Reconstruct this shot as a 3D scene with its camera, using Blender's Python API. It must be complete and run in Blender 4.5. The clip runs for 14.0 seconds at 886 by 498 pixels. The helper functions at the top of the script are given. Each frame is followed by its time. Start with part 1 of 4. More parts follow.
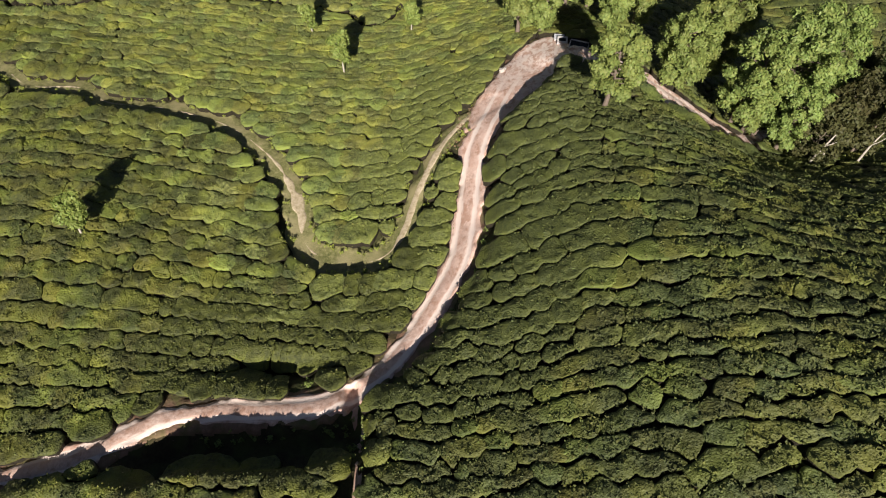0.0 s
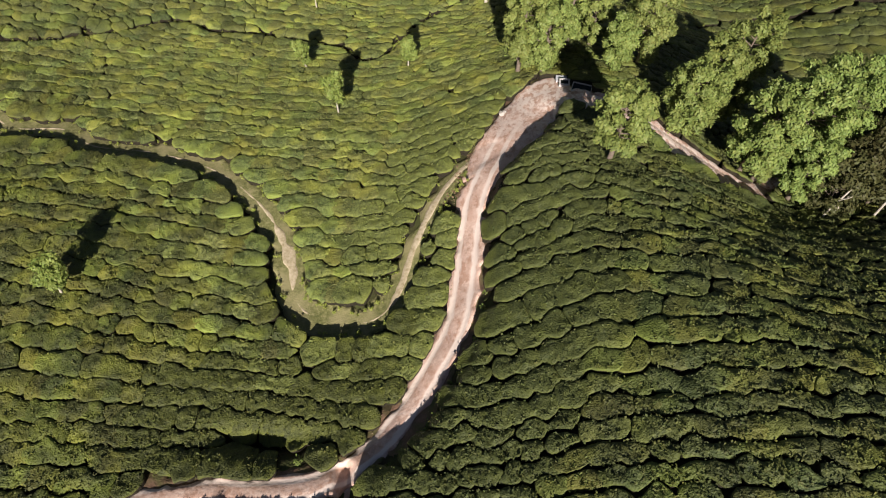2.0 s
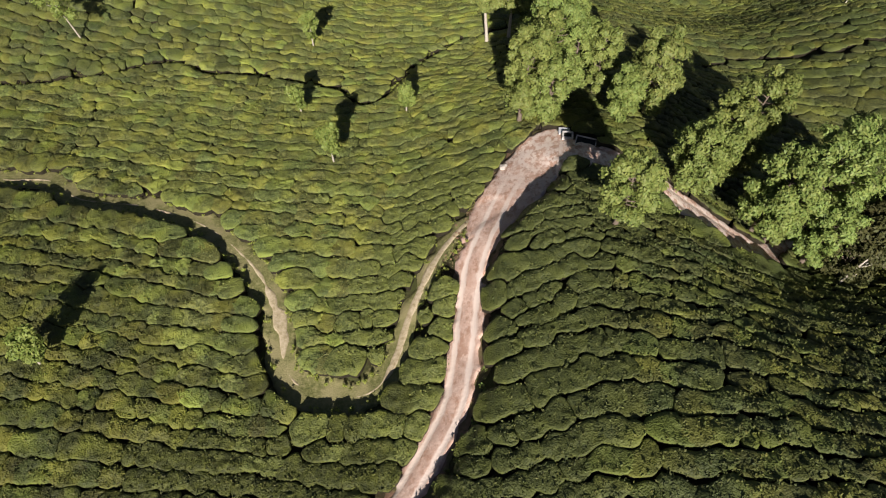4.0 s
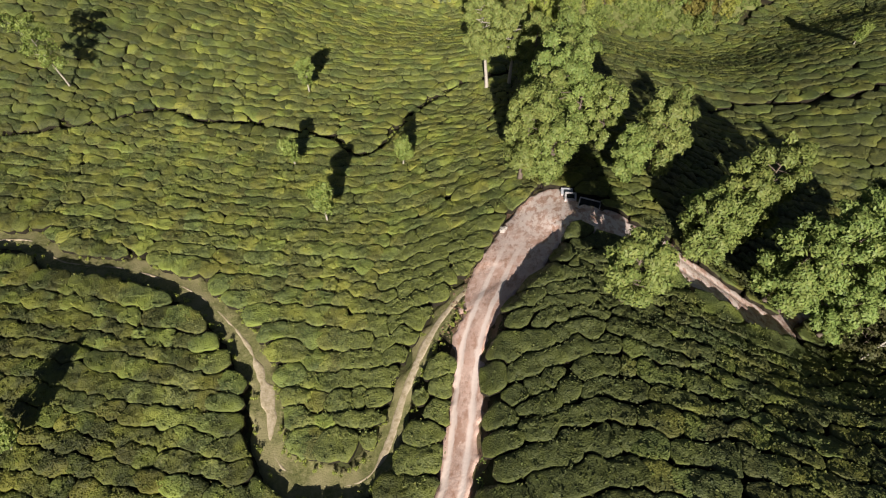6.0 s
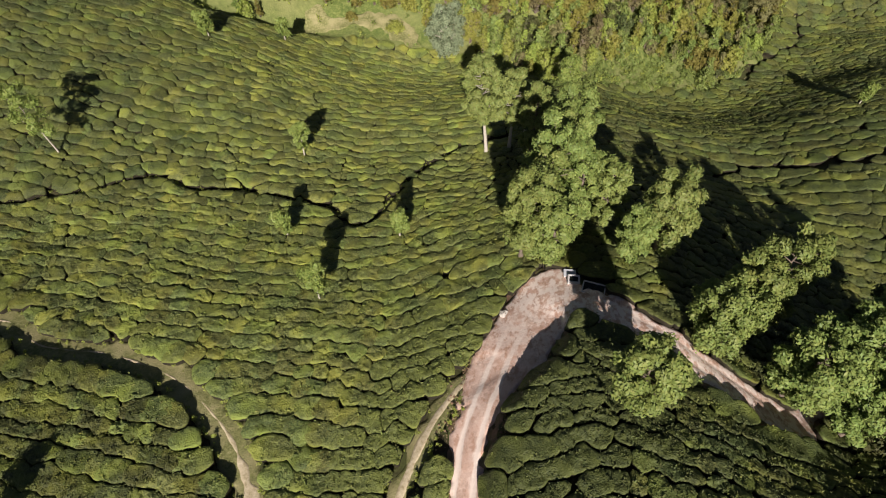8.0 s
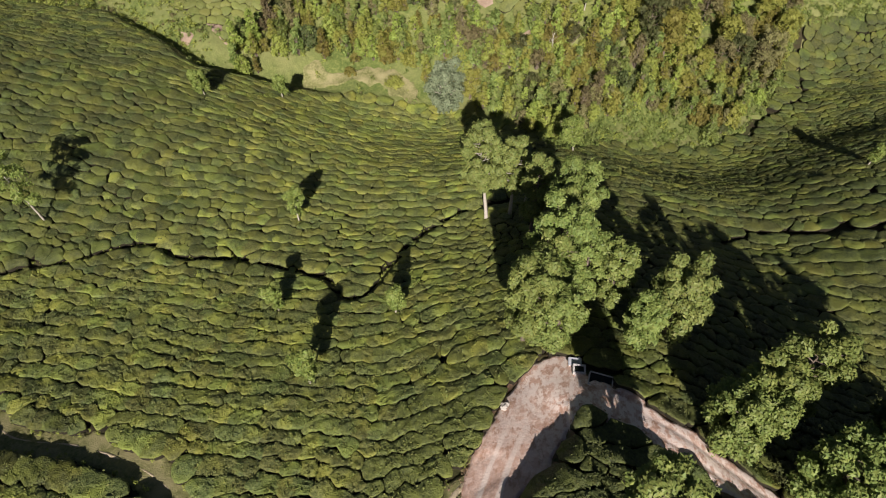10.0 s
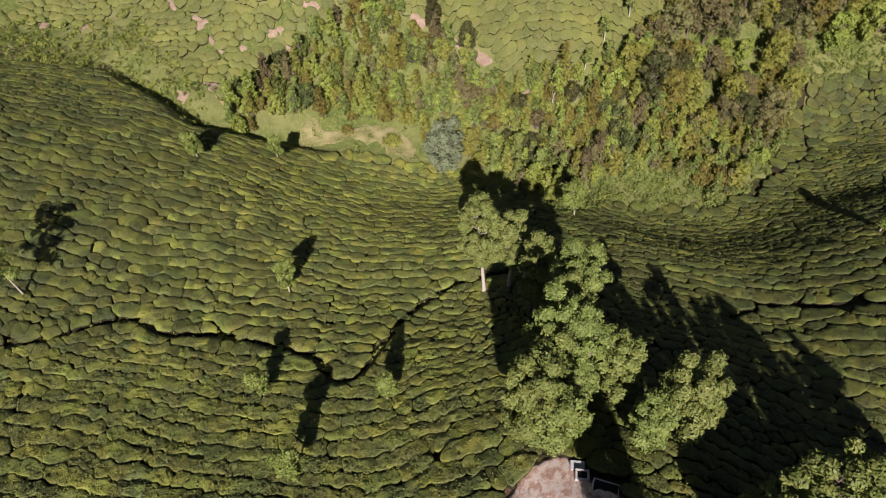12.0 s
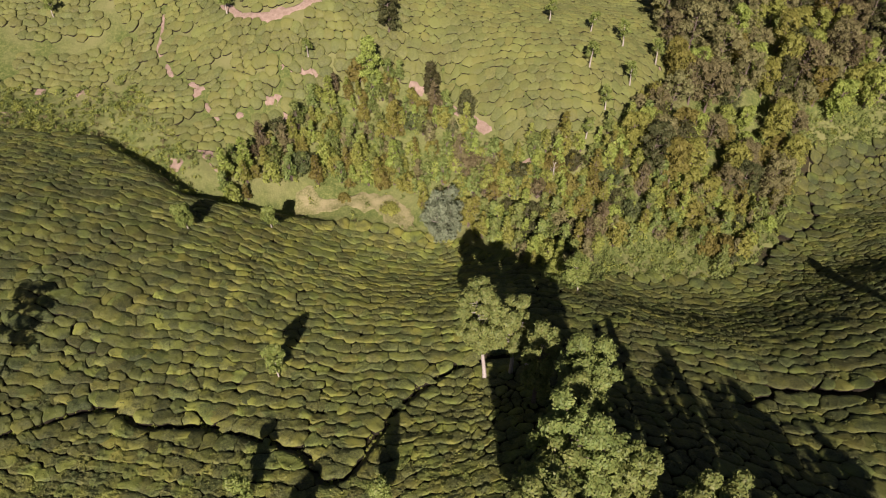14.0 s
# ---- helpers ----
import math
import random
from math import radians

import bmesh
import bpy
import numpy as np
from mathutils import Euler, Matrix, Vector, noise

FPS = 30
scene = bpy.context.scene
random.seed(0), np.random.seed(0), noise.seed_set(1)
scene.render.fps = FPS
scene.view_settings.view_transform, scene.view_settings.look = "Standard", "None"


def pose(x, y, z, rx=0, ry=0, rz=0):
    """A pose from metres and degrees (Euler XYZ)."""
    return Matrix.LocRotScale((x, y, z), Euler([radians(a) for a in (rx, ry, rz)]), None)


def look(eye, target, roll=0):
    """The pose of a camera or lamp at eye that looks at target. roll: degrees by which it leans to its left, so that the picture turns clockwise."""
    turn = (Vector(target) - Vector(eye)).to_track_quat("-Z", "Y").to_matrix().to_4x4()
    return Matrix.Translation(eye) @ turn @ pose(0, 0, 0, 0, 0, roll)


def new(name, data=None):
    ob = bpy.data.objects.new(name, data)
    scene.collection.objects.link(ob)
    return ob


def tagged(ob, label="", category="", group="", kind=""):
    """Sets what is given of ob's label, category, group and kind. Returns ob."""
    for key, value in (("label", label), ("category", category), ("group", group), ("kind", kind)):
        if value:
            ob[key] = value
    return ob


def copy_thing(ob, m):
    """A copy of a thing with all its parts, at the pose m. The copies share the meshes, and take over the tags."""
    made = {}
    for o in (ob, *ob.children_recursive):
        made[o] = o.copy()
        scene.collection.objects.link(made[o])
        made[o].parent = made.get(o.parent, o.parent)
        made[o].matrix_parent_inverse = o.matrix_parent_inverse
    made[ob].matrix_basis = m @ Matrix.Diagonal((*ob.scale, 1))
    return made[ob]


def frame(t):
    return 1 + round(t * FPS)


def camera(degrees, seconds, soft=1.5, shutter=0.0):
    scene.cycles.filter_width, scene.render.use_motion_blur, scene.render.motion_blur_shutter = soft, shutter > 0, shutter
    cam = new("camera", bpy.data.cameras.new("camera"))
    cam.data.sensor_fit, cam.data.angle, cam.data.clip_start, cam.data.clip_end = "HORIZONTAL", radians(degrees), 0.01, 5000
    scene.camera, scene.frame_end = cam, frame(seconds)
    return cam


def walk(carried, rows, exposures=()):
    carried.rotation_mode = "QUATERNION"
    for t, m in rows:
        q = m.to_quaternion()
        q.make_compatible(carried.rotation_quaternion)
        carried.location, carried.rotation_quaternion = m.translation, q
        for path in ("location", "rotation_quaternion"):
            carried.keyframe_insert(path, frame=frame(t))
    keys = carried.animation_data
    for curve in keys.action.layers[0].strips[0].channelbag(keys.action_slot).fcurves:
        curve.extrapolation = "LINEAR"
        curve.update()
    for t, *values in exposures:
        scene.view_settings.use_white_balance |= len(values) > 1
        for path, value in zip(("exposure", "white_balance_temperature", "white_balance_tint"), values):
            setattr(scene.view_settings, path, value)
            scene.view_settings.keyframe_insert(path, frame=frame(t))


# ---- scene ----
cam = camera(68.0, 14.0, soft=1.1)
# seconds, eye, yaw, pitch, roll
ROWS = [
    (0, 0.000, 0.000, 50.000, 0.000, -61.748, 0.000),
    (0.5, 0.060, 1.285, 49.997, -0.007, -61.710, -0.032),
    (1, 0.114, 2.566, 49.989, -0.007, -61.667, -0.056),
    (1.5, 0.164, 3.855, 50.004, 0.003, -61.603, -0.067),
    (2, 0.225, 5.110, 50.003, 0.021, -61.518, -0.088),
    (2.5, 0.282, 6.363, 49.994, 0.070, -61.385, -0.116),
    (3, 0.359, 7.614, 50.008, 0.156, -61.179, -0.156),
    (5.5, 0.860, 14.049, 49.910, 0.639, -59.646, -0.542),
    (6, 0.962, 15.287, 49.878, 0.719, -59.236, -0.608),
    (6.5, 1.053, 16.595, 49.915, 0.766, -58.647, -0.669),
    (7, 1.153, 17.890, 49.927, 0.816, -57.958, -0.703),
    (7.5, 1.235, 19.189, 49.926, 0.849, -57.242, -0.722),
    (8, 1.305, 20.458, 49.944, 0.875, -56.510, -0.735),
    (10.5, 1.701, 26.852, 49.963, 1.016, -52.898, -0.758),
    (11, 1.876, 28.145, 50.039, 1.075, -52.184, -0.764),
    (11.5, 2.069, 29.402, 50.096, 1.162, -51.387, -0.773),
    (12, 2.218, 30.751, 50.149, 1.224, -50.476, -0.769),
    (12.5, 2.258, 32.024, 50.205, 1.217, -49.482, -0.741),
    (13, 2.258, 33.317, 50.203, 1.173, -48.461, -0.695),
    (13.5, 2.272, 34.540, 50.126, 1.125, -47.390, -0.636),
    (14, 2.293, 35.742, 49.996, 1.079, -46.264, -0.568),
]


def aim(x, y, z, yaw, pitch, roll):
    ya, pa = radians(yaw), radians(pitch)
    ahead = Vector((-math.sin(ya) * math.cos(pa), math.cos(ya) * math.cos(pa), math.sin(pa)))
    return look((x, y, z), Vector((x, y, z)) + ahead, roll)


walk(cam, [(t, aim(*row)) for t, *row in ROWS], [(0.0, 0.57, 6500, 18), (3.0, 0.47, 6500, 18), (8.0, 0.37, 6480, 18), (11.0, 0.28, 6400, 22), (14.0, 0.24, 6650, 33)])

# ---- world, sun ----
SUN_ELEV, SUN_AZ = radians(38.0), radians(181.0)  # azimuth clockwise from +y: the sun stands in the south
world = bpy.data.worlds.new("world")
scene.world = world
world.use_nodes = True
wn = world.node_tree
sky = wn.nodes.new("ShaderNodeTexSky")
sky.sky_type, sky.sun_disc = "NISHITA", False
sky.sun_elevation, sky.sun_rotation = SUN_ELEV, SUN_AZ
wn.links.new(sky.outputs["Color"], wn.nodes["Background"].inputs["Color"])
wn.nodes["Background"].inputs["Strength"].default_value = 0.021
sun = new("sun", bpy.data.lights.new("sun", "SUN"))
sun.data.energy, sun.data.angle, sun.data.color = 5.0, radians(0.5), (1.0, 0.94, 0.82)
to_sun = Vector((math.sin(SUN_AZ) * math.cos(SUN_ELEV), math.cos(SUN_AZ) * math.cos(SUN_ELEV), math.sin(SUN_ELEV)))
sun.matrix_world = look(to_sun * 200, (0, 0, 0))


# ---- materials ----
def material(name, colours, scale, rough=0.8, bump=0.3, bump_scale=None, island=0.0, patch=None, patch_scale=0.08, thin=0.0, spec=0.3, each=0.0, matt=0.0):
    """Noise between two or three colours, a second, larger scale of variation towards the colour patch, fine relief."""
    mat = bpy.data.materials.new(name)
    mat.use_nodes = True
    nt = mat.node_tree
    bsdf = nt.nodes["Principled BSDF"]
    coord = nt.nodes.new("ShaderNodeTexCoord")
    fine = nt.nodes.new("ShaderNodeTexNoise")
    fine.inputs["Scale"].default_value, fine.inputs["Detail"].default_value = scale, 7
    fine.inputs["Roughness"].default_value = 0.72
    nt.links.new(coord.outputs["Object"], fine.inputs["Vector"])
    ramp = nt.nodes.new("ShaderNodeValToRGB")
    while len(ramp.color_ramp.elements) < len(colours):
        ramp.color_ramp.elements.new(0.5)
    for n, c in enumerate(colours):
        ramp.color_ramp.elements[n].position = 0.3 + 0.4 * n / (len(colours) - 1)
        ramp.color_ramp.elements[n].color = (*c, 1)
    nt.links.new(fine.outputs["Fac"], ramp.inputs["Fac"])
    out = ramp.outputs["Color"]
    if patch:
        broad = nt.nodes.new("ShaderNodeTexNoise")
        broad.inputs["Scale"].default_value, broad.inputs["Detail"].default_value = patch_scale, 3
        nt.links.new(coord.outputs["Object"], broad.inputs["Vector"])
        cut = nt.nodes.new("ShaderNodeMapRange")
        cut.inputs["From Min"].default_value, cut.inputs["From Max"].default_value = 0.42, 0.68
        nt.links.new(broad.outputs["Fac"], cut.inputs["Value"])
        mix = nt.nodes.new("ShaderNodeMix")
        mix.data_type = "RGBA"
        mix.inputs["B"].default_value = (*patch, 1)
        nt.links.new(cut.outputs["Result"], mix.inputs["Factor"])
        nt.links.new(out, mix.inputs["A"])
        out = mix.outputs["Result"]
    if island:
        geo = nt.nodes.new("ShaderNodeNewGeometry")
        vary = nt.nodes.new("ShaderNodeHueSaturation")
        hue = nt.nodes.new("ShaderNodeMapRange")
        hue.inputs["To Min"].default_value, hue.inputs["To Max"].default_value = 0.5 - 0.05 * island, 0.5 + 0.035 * island
        val = nt.nodes.new("ShaderNodeMapRange")
        val.inputs["To Min"].default_value, val.inputs["To Max"].default_value = 1 - 0.45 * island, 1 + 0.45 * island
        twist = nt.nodes.new("ShaderNodeMath")
        twist.operation = "FRACT"
        times = nt.nodes.new("ShaderNodeMath")
        times.operation = "MULTIPLY"
        times.inputs[1].default_value = 7.31
        nt.links.new(geo.outputs["Random Per Island"], hue.inputs["Value"])
        nt.links.new(geo.outputs["Random Per Island"], times.inputs[0])
        nt.links.new(times.outputs[0], twist.inputs[0])
        nt.links.new(twist.outputs[0], val.inputs["Value"])
        nt.links.new(hue.outputs["Result"], vary.inputs["Hue"])
        nt.links.new(val.outputs["Result"], vary.inputs["Value"])
        nt.links.new(out, vary.inputs["Color"])
        out = vary.outputs["Color"]
    if each:
        info = nt.nodes.new("ShaderNodeObjectInfo")
        tone = nt.nodes.new("ShaderNodeHueSaturation")
        for name_in, lo, hi in (("Hue", 0.5 - 0.06 * each, 0.5 + 0.05 * each), ("Value", 1 - 0.5 * each, 1 + 0.5 * each)):
            span = nt.nodes.new("ShaderNodeMapRange")
            span.inputs["To Min"].default_value, span.inputs["To Max"].default_value = lo, hi
            nt.links.new(info.outputs["Random"], span.inputs["Value"])
            nt.links.new(span.outputs["Result"], tone.inputs[name_in])
        nt.links.new(out, tone.inputs["Color"])
        out = tone.outputs["Color"]
    nt.links.new(out, bsdf.inputs["Base Color"])
    bsdf.inputs["Roughness"].default_value = rough
    bsdf.inputs["Specular IOR Level"].default_value = spec
    bsdf.inputs["Diffuse Roughness"].default_value = matt
    if bump:
        grain = nt.nodes.new("ShaderNodeTexNoise")
        grain.inputs["Scale"].default_value, grain.inputs["Detail"].default_value = bump_scale or scale * 2, 4
        nt.links.new(coord.outputs["Object"], grain.inputs["Vector"])
        relief = nt.nodes.new("ShaderNodeBump")
        relief.inputs["Strength"].default_value, relief.inputs["Distance"].default_value = bump, 0.2
        nt.links.new(grain.outputs["Fac"], relief.inputs["Height"])
        nt.links.new(relief.outputs["Normal"], bsdf.inputs["Normal"])
    if thin:
        lets = nt.nodes.new("ShaderNodeBsdfTranslucent")
        nt.links.new(out, lets.inputs["Color"])
        both = nt.nodes.new("ShaderNodeMixShader")
        both.inputs["Fac"].default_value = thin
        nt.links.new(bsdf.outputs["BSDF"], both.inputs[1])
        nt.links.new(lets.outputs["BSDF"], both.inputs[2])
        nt.links.new(both.outputs["Shader"], nt.nodes["Material Output"].inputs["Surface"])
    return mat


# Less yellow leaf green, with slope shade of hill, north and east mixed in.
TEA = material("shade_toned_tea_leaves", [(0.0207, 0.0306, 0.0108), (0.0774, 0.0963, 0.0324), (0.153, 0.176, 0.0558)], 4.5, 0.55, 0.7, 9.0, 0.5, (0.153, 0.18, 0.0396), 0.4, matt=0.5)
# Dull, darker tea green for the lower western slope.
TEA_DULL = material("dull_tea_leaves", [(0.02, 0.028, 0.01), (0.07, 0.083, 0.026), (0.138, 0.154, 0.046)], 4.5, 0.55, 0.7, 9.0, 0.5, (0.175, 0.2, 0.036), 0.5, matt=0.5)
# Lifted dark end and low contrast: distance is put into this leaf colour.
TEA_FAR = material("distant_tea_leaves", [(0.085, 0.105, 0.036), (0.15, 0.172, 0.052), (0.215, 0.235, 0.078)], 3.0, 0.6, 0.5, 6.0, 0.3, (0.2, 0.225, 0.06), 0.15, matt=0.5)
# Woody bush sides, near-black so the shade of the gaps is in the colour.
TWIGS = material("gap_dark_tea_stems", [(0.012, 0.01, 0.006), (0.05, 0.042, 0.025)], 6.0, 0.9, 0.6, 14.0)
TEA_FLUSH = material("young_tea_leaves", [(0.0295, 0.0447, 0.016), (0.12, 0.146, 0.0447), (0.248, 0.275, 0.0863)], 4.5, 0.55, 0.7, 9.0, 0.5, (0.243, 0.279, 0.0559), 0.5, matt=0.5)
EARTH = material("dark_earth", [(0.03, 0.024, 0.012), (0.07, 0.058, 0.028)], 2.2, 0.95, 0.5, patch=(0.07, 0.082, 0.025), patch_scale=0.8)
SHOULDER = material("red_brown_soil", [(0.16, 0.1, 0.06), (0.32, 0.2, 0.14)], 2.0, 0.95, 0.3, 5.0, patch=(0.13, 0.13, 0.05), patch_scale=0.9)
GRASS = material("valley_grass", [(0.055, 0.09, 0.02), (0.125, 0.165, 0.04), (0.25, 0.27, 0.085)], 1.6, 0.9, 0.6, 4.0, patch=(0.23, 0.24, 0.09), patch_scale=0.12)
VERGE = material("worn_grass", [(0.085, 0.1, 0.034), (0.19, 0.195, 0.07), (0.36, 0.33, 0.165)], 3.2, 0.9, 0.35, 8.0, patch=(0.33, 0.3, 0.15), patch_scale=0.5)
DIRT = material("road_dirt", [(0.4, 0.25, 0.18), (0.62, 0.44, 0.34), (0.82, 0.67, 0.56)], 1.1, 0.95, 0.22, 6.0, patch=(0.46, 0.29, 0.21), patch_scale=0.5)
TREAD = material("trodden_earth", [(0.3, 0.24, 0.13), (0.52, 0.44, 0.29), (0.66, 0.57, 0.42)], 2.5, 0.95, 0.2, 6.0)
PINK = material("bare_earth", [(0.25, 0.18, 0.125), (0.45, 0.345, 0.265)], 1.4, 0.95, 0.25, 4.0)
BARK = material("pale_bark", [(0.38, 0.34, 0.28), (0.62, 0.58, 0.5)], 3.0, 0.85, 0.5)
DARKBARK = material("grey_bark", [(0.12, 0.09, 0.07), (0.28, 0.23, 0.18)], 3.0, 0.9, 0.5)
LEAF = material("tree_leaves", [(0.11, 0.165, 0.0385), (0.281, 0.352, 0.0935)], 0.7, 0.55, 0, island=0.4, thin=0.18, each=0.2)
LEAF_YOUNG = material("young_leaves", [(0.165, 0.235, 0.05), (0.31, 0.385, 0.1)], 0.5, 0.5, 0, island=0.4, thin=0.25)
LEAF_PALE = material("pale_leaves", [(0.15, 0.2, 0.05), (0.29, 0.34, 0.1)], 0.5, 0.5, 0, island=0.5, thin=0.25)
LEAF_BLUE = material("grey_green_leaves", [(0.17, 0.22, 0.12), (0.32, 0.38, 0.23)], 0.8, 0.6, 0, island=0.4, thin=0.3)
LEAF_OLIVE = material("olive_leaves", [(0.19, 0.22, 0.042), (0.4, 0.42, 0.095)], 0.4, 0.6, 0, island=0.2, thin=0.3, each=0.7)
LEAF_BROWN = material("brownish_leaves", [(0.15, 0.145, 0.062), (0.29, 0.275, 0.11)], 0.4, 0.65, 0, island=0.25, thin=0.25, each=0.6)
LEAF_DARK = material("dark_leaves", [(0.062, 0.08, 0.028), (0.135, 0.15, 0.052)], 0.5, 0.6, 0, island=0.5, thin=0.25, each=0.6)
CONCRETE = material("whitewashed_concrete", [(0.46, 0.45, 0.44), (0.68, 0.67, 0.66)], 2.0, 0.85, 0.2, 8.0)
SHEET = material("grey_metal_sheet", [(0.38, 0.4, 0.44), (0.54, 0.57, 0.6)], 1.5, 0.5, 0.15, 6.0)
STONE = material("pale_stone", [(0.45, 0.42, 0.38), (0.68, 0.64, 0.58)], 2.0, 0.9, 0.5, 6.0)
STAGNANT = material("dark_water", [(0.008, 0.01, 0.008), (0.02, 0.022, 0.015)], 1.0, 0.1, 0)


def roadway():
    """Pinkish road dirt: streaks along the way, two paler packed wheel tracks, reddish patches."""
    mat = material("road_surface", [(0.46, 0.28, 0.2), (0.7, 0.48, 0.38), (0.9, 0.73, 0.63)], 2.2, 0.95, 0.16, 5.0, patch=(0.68, 0.45, 0.35), patch_scale=0.45)
    nt = mat.node_tree
    bsdf = nt.nodes["Principled BSDF"]
    under = bsdf.inputs["Base Color"].links[0].from_socket
    uv = nt.nodes.new("ShaderNodeTexCoord").outputs["UV"]

    def node(kind, *values, op=None):
        made = nt.nodes.new(kind)
        if op:
            made.operation = op
        for n, v in enumerate(values):
            if isinstance(v, bpy.types.NodeSocket):
                nt.links.new(v, made.inputs[n])
            elif v is not None:
                made.inputs[n].default_value = v
        return made.outputs[0]

    def streaks(stretch, scale, detail=5):
        tex = nt.nodes.new("ShaderNodeTexNoise")
        tex.inputs["Scale"].default_value, tex.inputs["Detail"].default_value, tex.inputs["Distortion"].default_value = scale, detail, 1.2
        nt.links.new(node("ShaderNodeVectorMath", uv, stretch, op="MULTIPLY"), tex.inputs["Vector"])
        return tex.outputs["Fac"]

    def blend(fac, colour, base):
        mix = nt.nodes.new("ShaderNodeMix")
        mix.data_type = "RGBA"
        mix.inputs["B"].default_value = (*colour, 1)
        nt.links.new(fac, mix.inputs["Factor"])
        nt.links.new(base, mix.inputs["A"])
        return mix.outputs["Result"]

    across = nt.nodes.new("ShaderNodeSeparateXYZ")
    nt.links.new(uv, across.inputs[0])
    drift = node("ShaderNodeMath", streaks((0.25, 0.0, 0), 1.0, 2), -0.5, op="ADD")
    middle = node("ShaderNodeMath", across.outputs["Y"], node("ShaderNodeMath", drift, 0.5, op="MULTIPLY"), op="ADD")
    gap = node("ShaderNodeMath", node("ShaderNodeMath", node("ShaderNodeMath", middle, op="ABSOLUTE"), 0.62, op="SUBTRACT"), op="ABSOLUTE")
    patchy = streaks((0.5, 2.2, 0), 1.1)
    tracks = node("ShaderNodeMapRange", node("ShaderNodeMath", gap, node("ShaderNodeMath", patchy, 0.5, op="MULTIPLY"), op="SUBTRACT"), 0.02, -0.12, 0.0, 0.9)
    def blotches(scale, detail=9):
        tex = nt.nodes.new("ShaderNodeTexNoise")
        tex.inputs["Scale"].default_value, tex.inputs["Detail"].default_value, tex.inputs["Roughness"].default_value = scale, detail, 0.72
        nt.links.new(node("ShaderNodeVectorMath", nt.nodes.new("ShaderNodeTexCoord").outputs["Object"], (1.25, 0.8, 1.0), op="MULTIPLY"), tex.inputs["Vector"])
        return tex.outputs["Fac"]

    tracks = node("ShaderNodeMath", tracks, node("ShaderNodeMapRange", across.outputs["X"], 72.0, 79.0, 1.0, 0.2), op="MULTIPLY")
    wash = node("ShaderNodeMapRange", blotches(1.5), 0.45, 0.53, 0.0, 0.92)
    wash = node("ShaderNodeMath", wash, node("ShaderNodeMapRange", across.outputs["X"], 72.0, 80.0, 0.22, 1.0), op="MULTIPLY")
    worn_out = node("ShaderNodeMapRange", blotches(0.8), 0.5, 0.56, 0.0, 0.7)
    col = blend(worn_out, (0.46, 0.27, 0.19), under)
    col = blend(wash, (0.92, 0.79, 0.71), col)
    nt.links.new(blend(tracks, (0.92, 0.79, 0.7), col), bsdf.inputs["Base Color"])
    return mat


ROADWAY = roadway()

# ---- the lie of the land ----
RIDGES = [
    [1.6, 5.5, -1.8, 2.3, 7.4, -5.3, 1.2, 2.6, -0.7],
    [1.9, 2.6, -6.5, 4.1, -2.8, 11.1, 8.4, 14.3, -4.7],
    [1.8, -3, 3.2, 1.5, -11.3, 22.7, -32.2, 25.3, -7.2],
    [-2, 0.6, -3.1, 2.2, 1.9, -1.3, -7.1, 11.8, -5.8],
    [-1, 1.6, -1.6, -4.3, -7.3, 11.8, -4.2, -8.3, -7],
    [6, 4.3, -1.6, 3.8, -2.6, -11.9, -11.8, 18.2, -7.3],
    [-0.2, -5.3, 1.9, -11.4, -17.5, 18.2, -18, -16.7, -5.9],
    [1.4, -3.9, -5, 12.1, 6.2, 2.8, 4.6, 1, -3.7],
    [2.9, 6.7, 3.4, 2.7, -0.9, -6.5, 1.2, 0.8, -3.1],
    [0.7, 2.4, 2.4, 5, 10, 4.7, 2, 1.4, 0],
]
BASEFALL = (5.6, -11.8)
RX, RY = np.arange(-96.0, 97.0, 24.0), np.arange(-24.0, 193.0, 24.0)
# smaller knolls and hollows of the eastern half
KNOLLS = [
    [-0.6, 0.6, -1.3, 1, 0.1, 0],
    [-0.2, 0.5, -1.4, 6.2, 0.6, 0],
    [0.3, 0.8, -2.7, 4, 0.4, 0],
    [-0.7, 0.7, -0.7, 0.4, 0.3, 0],
    [-0.5, -0.4, -1, -0.3, 1.7, 0.3],
    [-0.5, -0.4, -2.2, -2.1, 1.7, 0.3],
    [1.4, 1.5, 0.6, 1.1, 1, 0.1],
    [0.1, 0.8, -1.6, -1.1, 0.3, -0.5],
    [-2.8, -1, -3, -0.3, 1.2, -1.2],
    [-0.2, 0.3, -0.8, 0.5, 1.2, 1.3],
]
KX, KY = np.arange(4.0, 70.0, 12.0), np.arange(14.0, 123.0, 12.0)


def folds(x, y):
    """The broad slopes: soft bumps on a 24 m raster over a gentle fall to the north."""
    x, y = np.asarray(x, float), np.asarray(y, float)
    gx = np.exp(-((x[..., None] - RX) ** 2) / 800.0)
    gy = np.exp(-((y[..., None] - RY) ** 2) / 800.0)
    near = np.einsum("...i,ij,...j->...", gy, np.array(RIDGES), gx)
    kx = np.exp(-((x[..., None] - KX) ** 2) / 130.0)
    ky = np.exp(-((y[..., None] - KY) ** 2) / 130.0)
    near = near + np.einsum("...i,ij,...j->...", ky, np.array(KNOLLS), kx)
    return near + BASEFALL[0] + BASEFALL[1] * np.clip(y, -60, 220) / 100.0


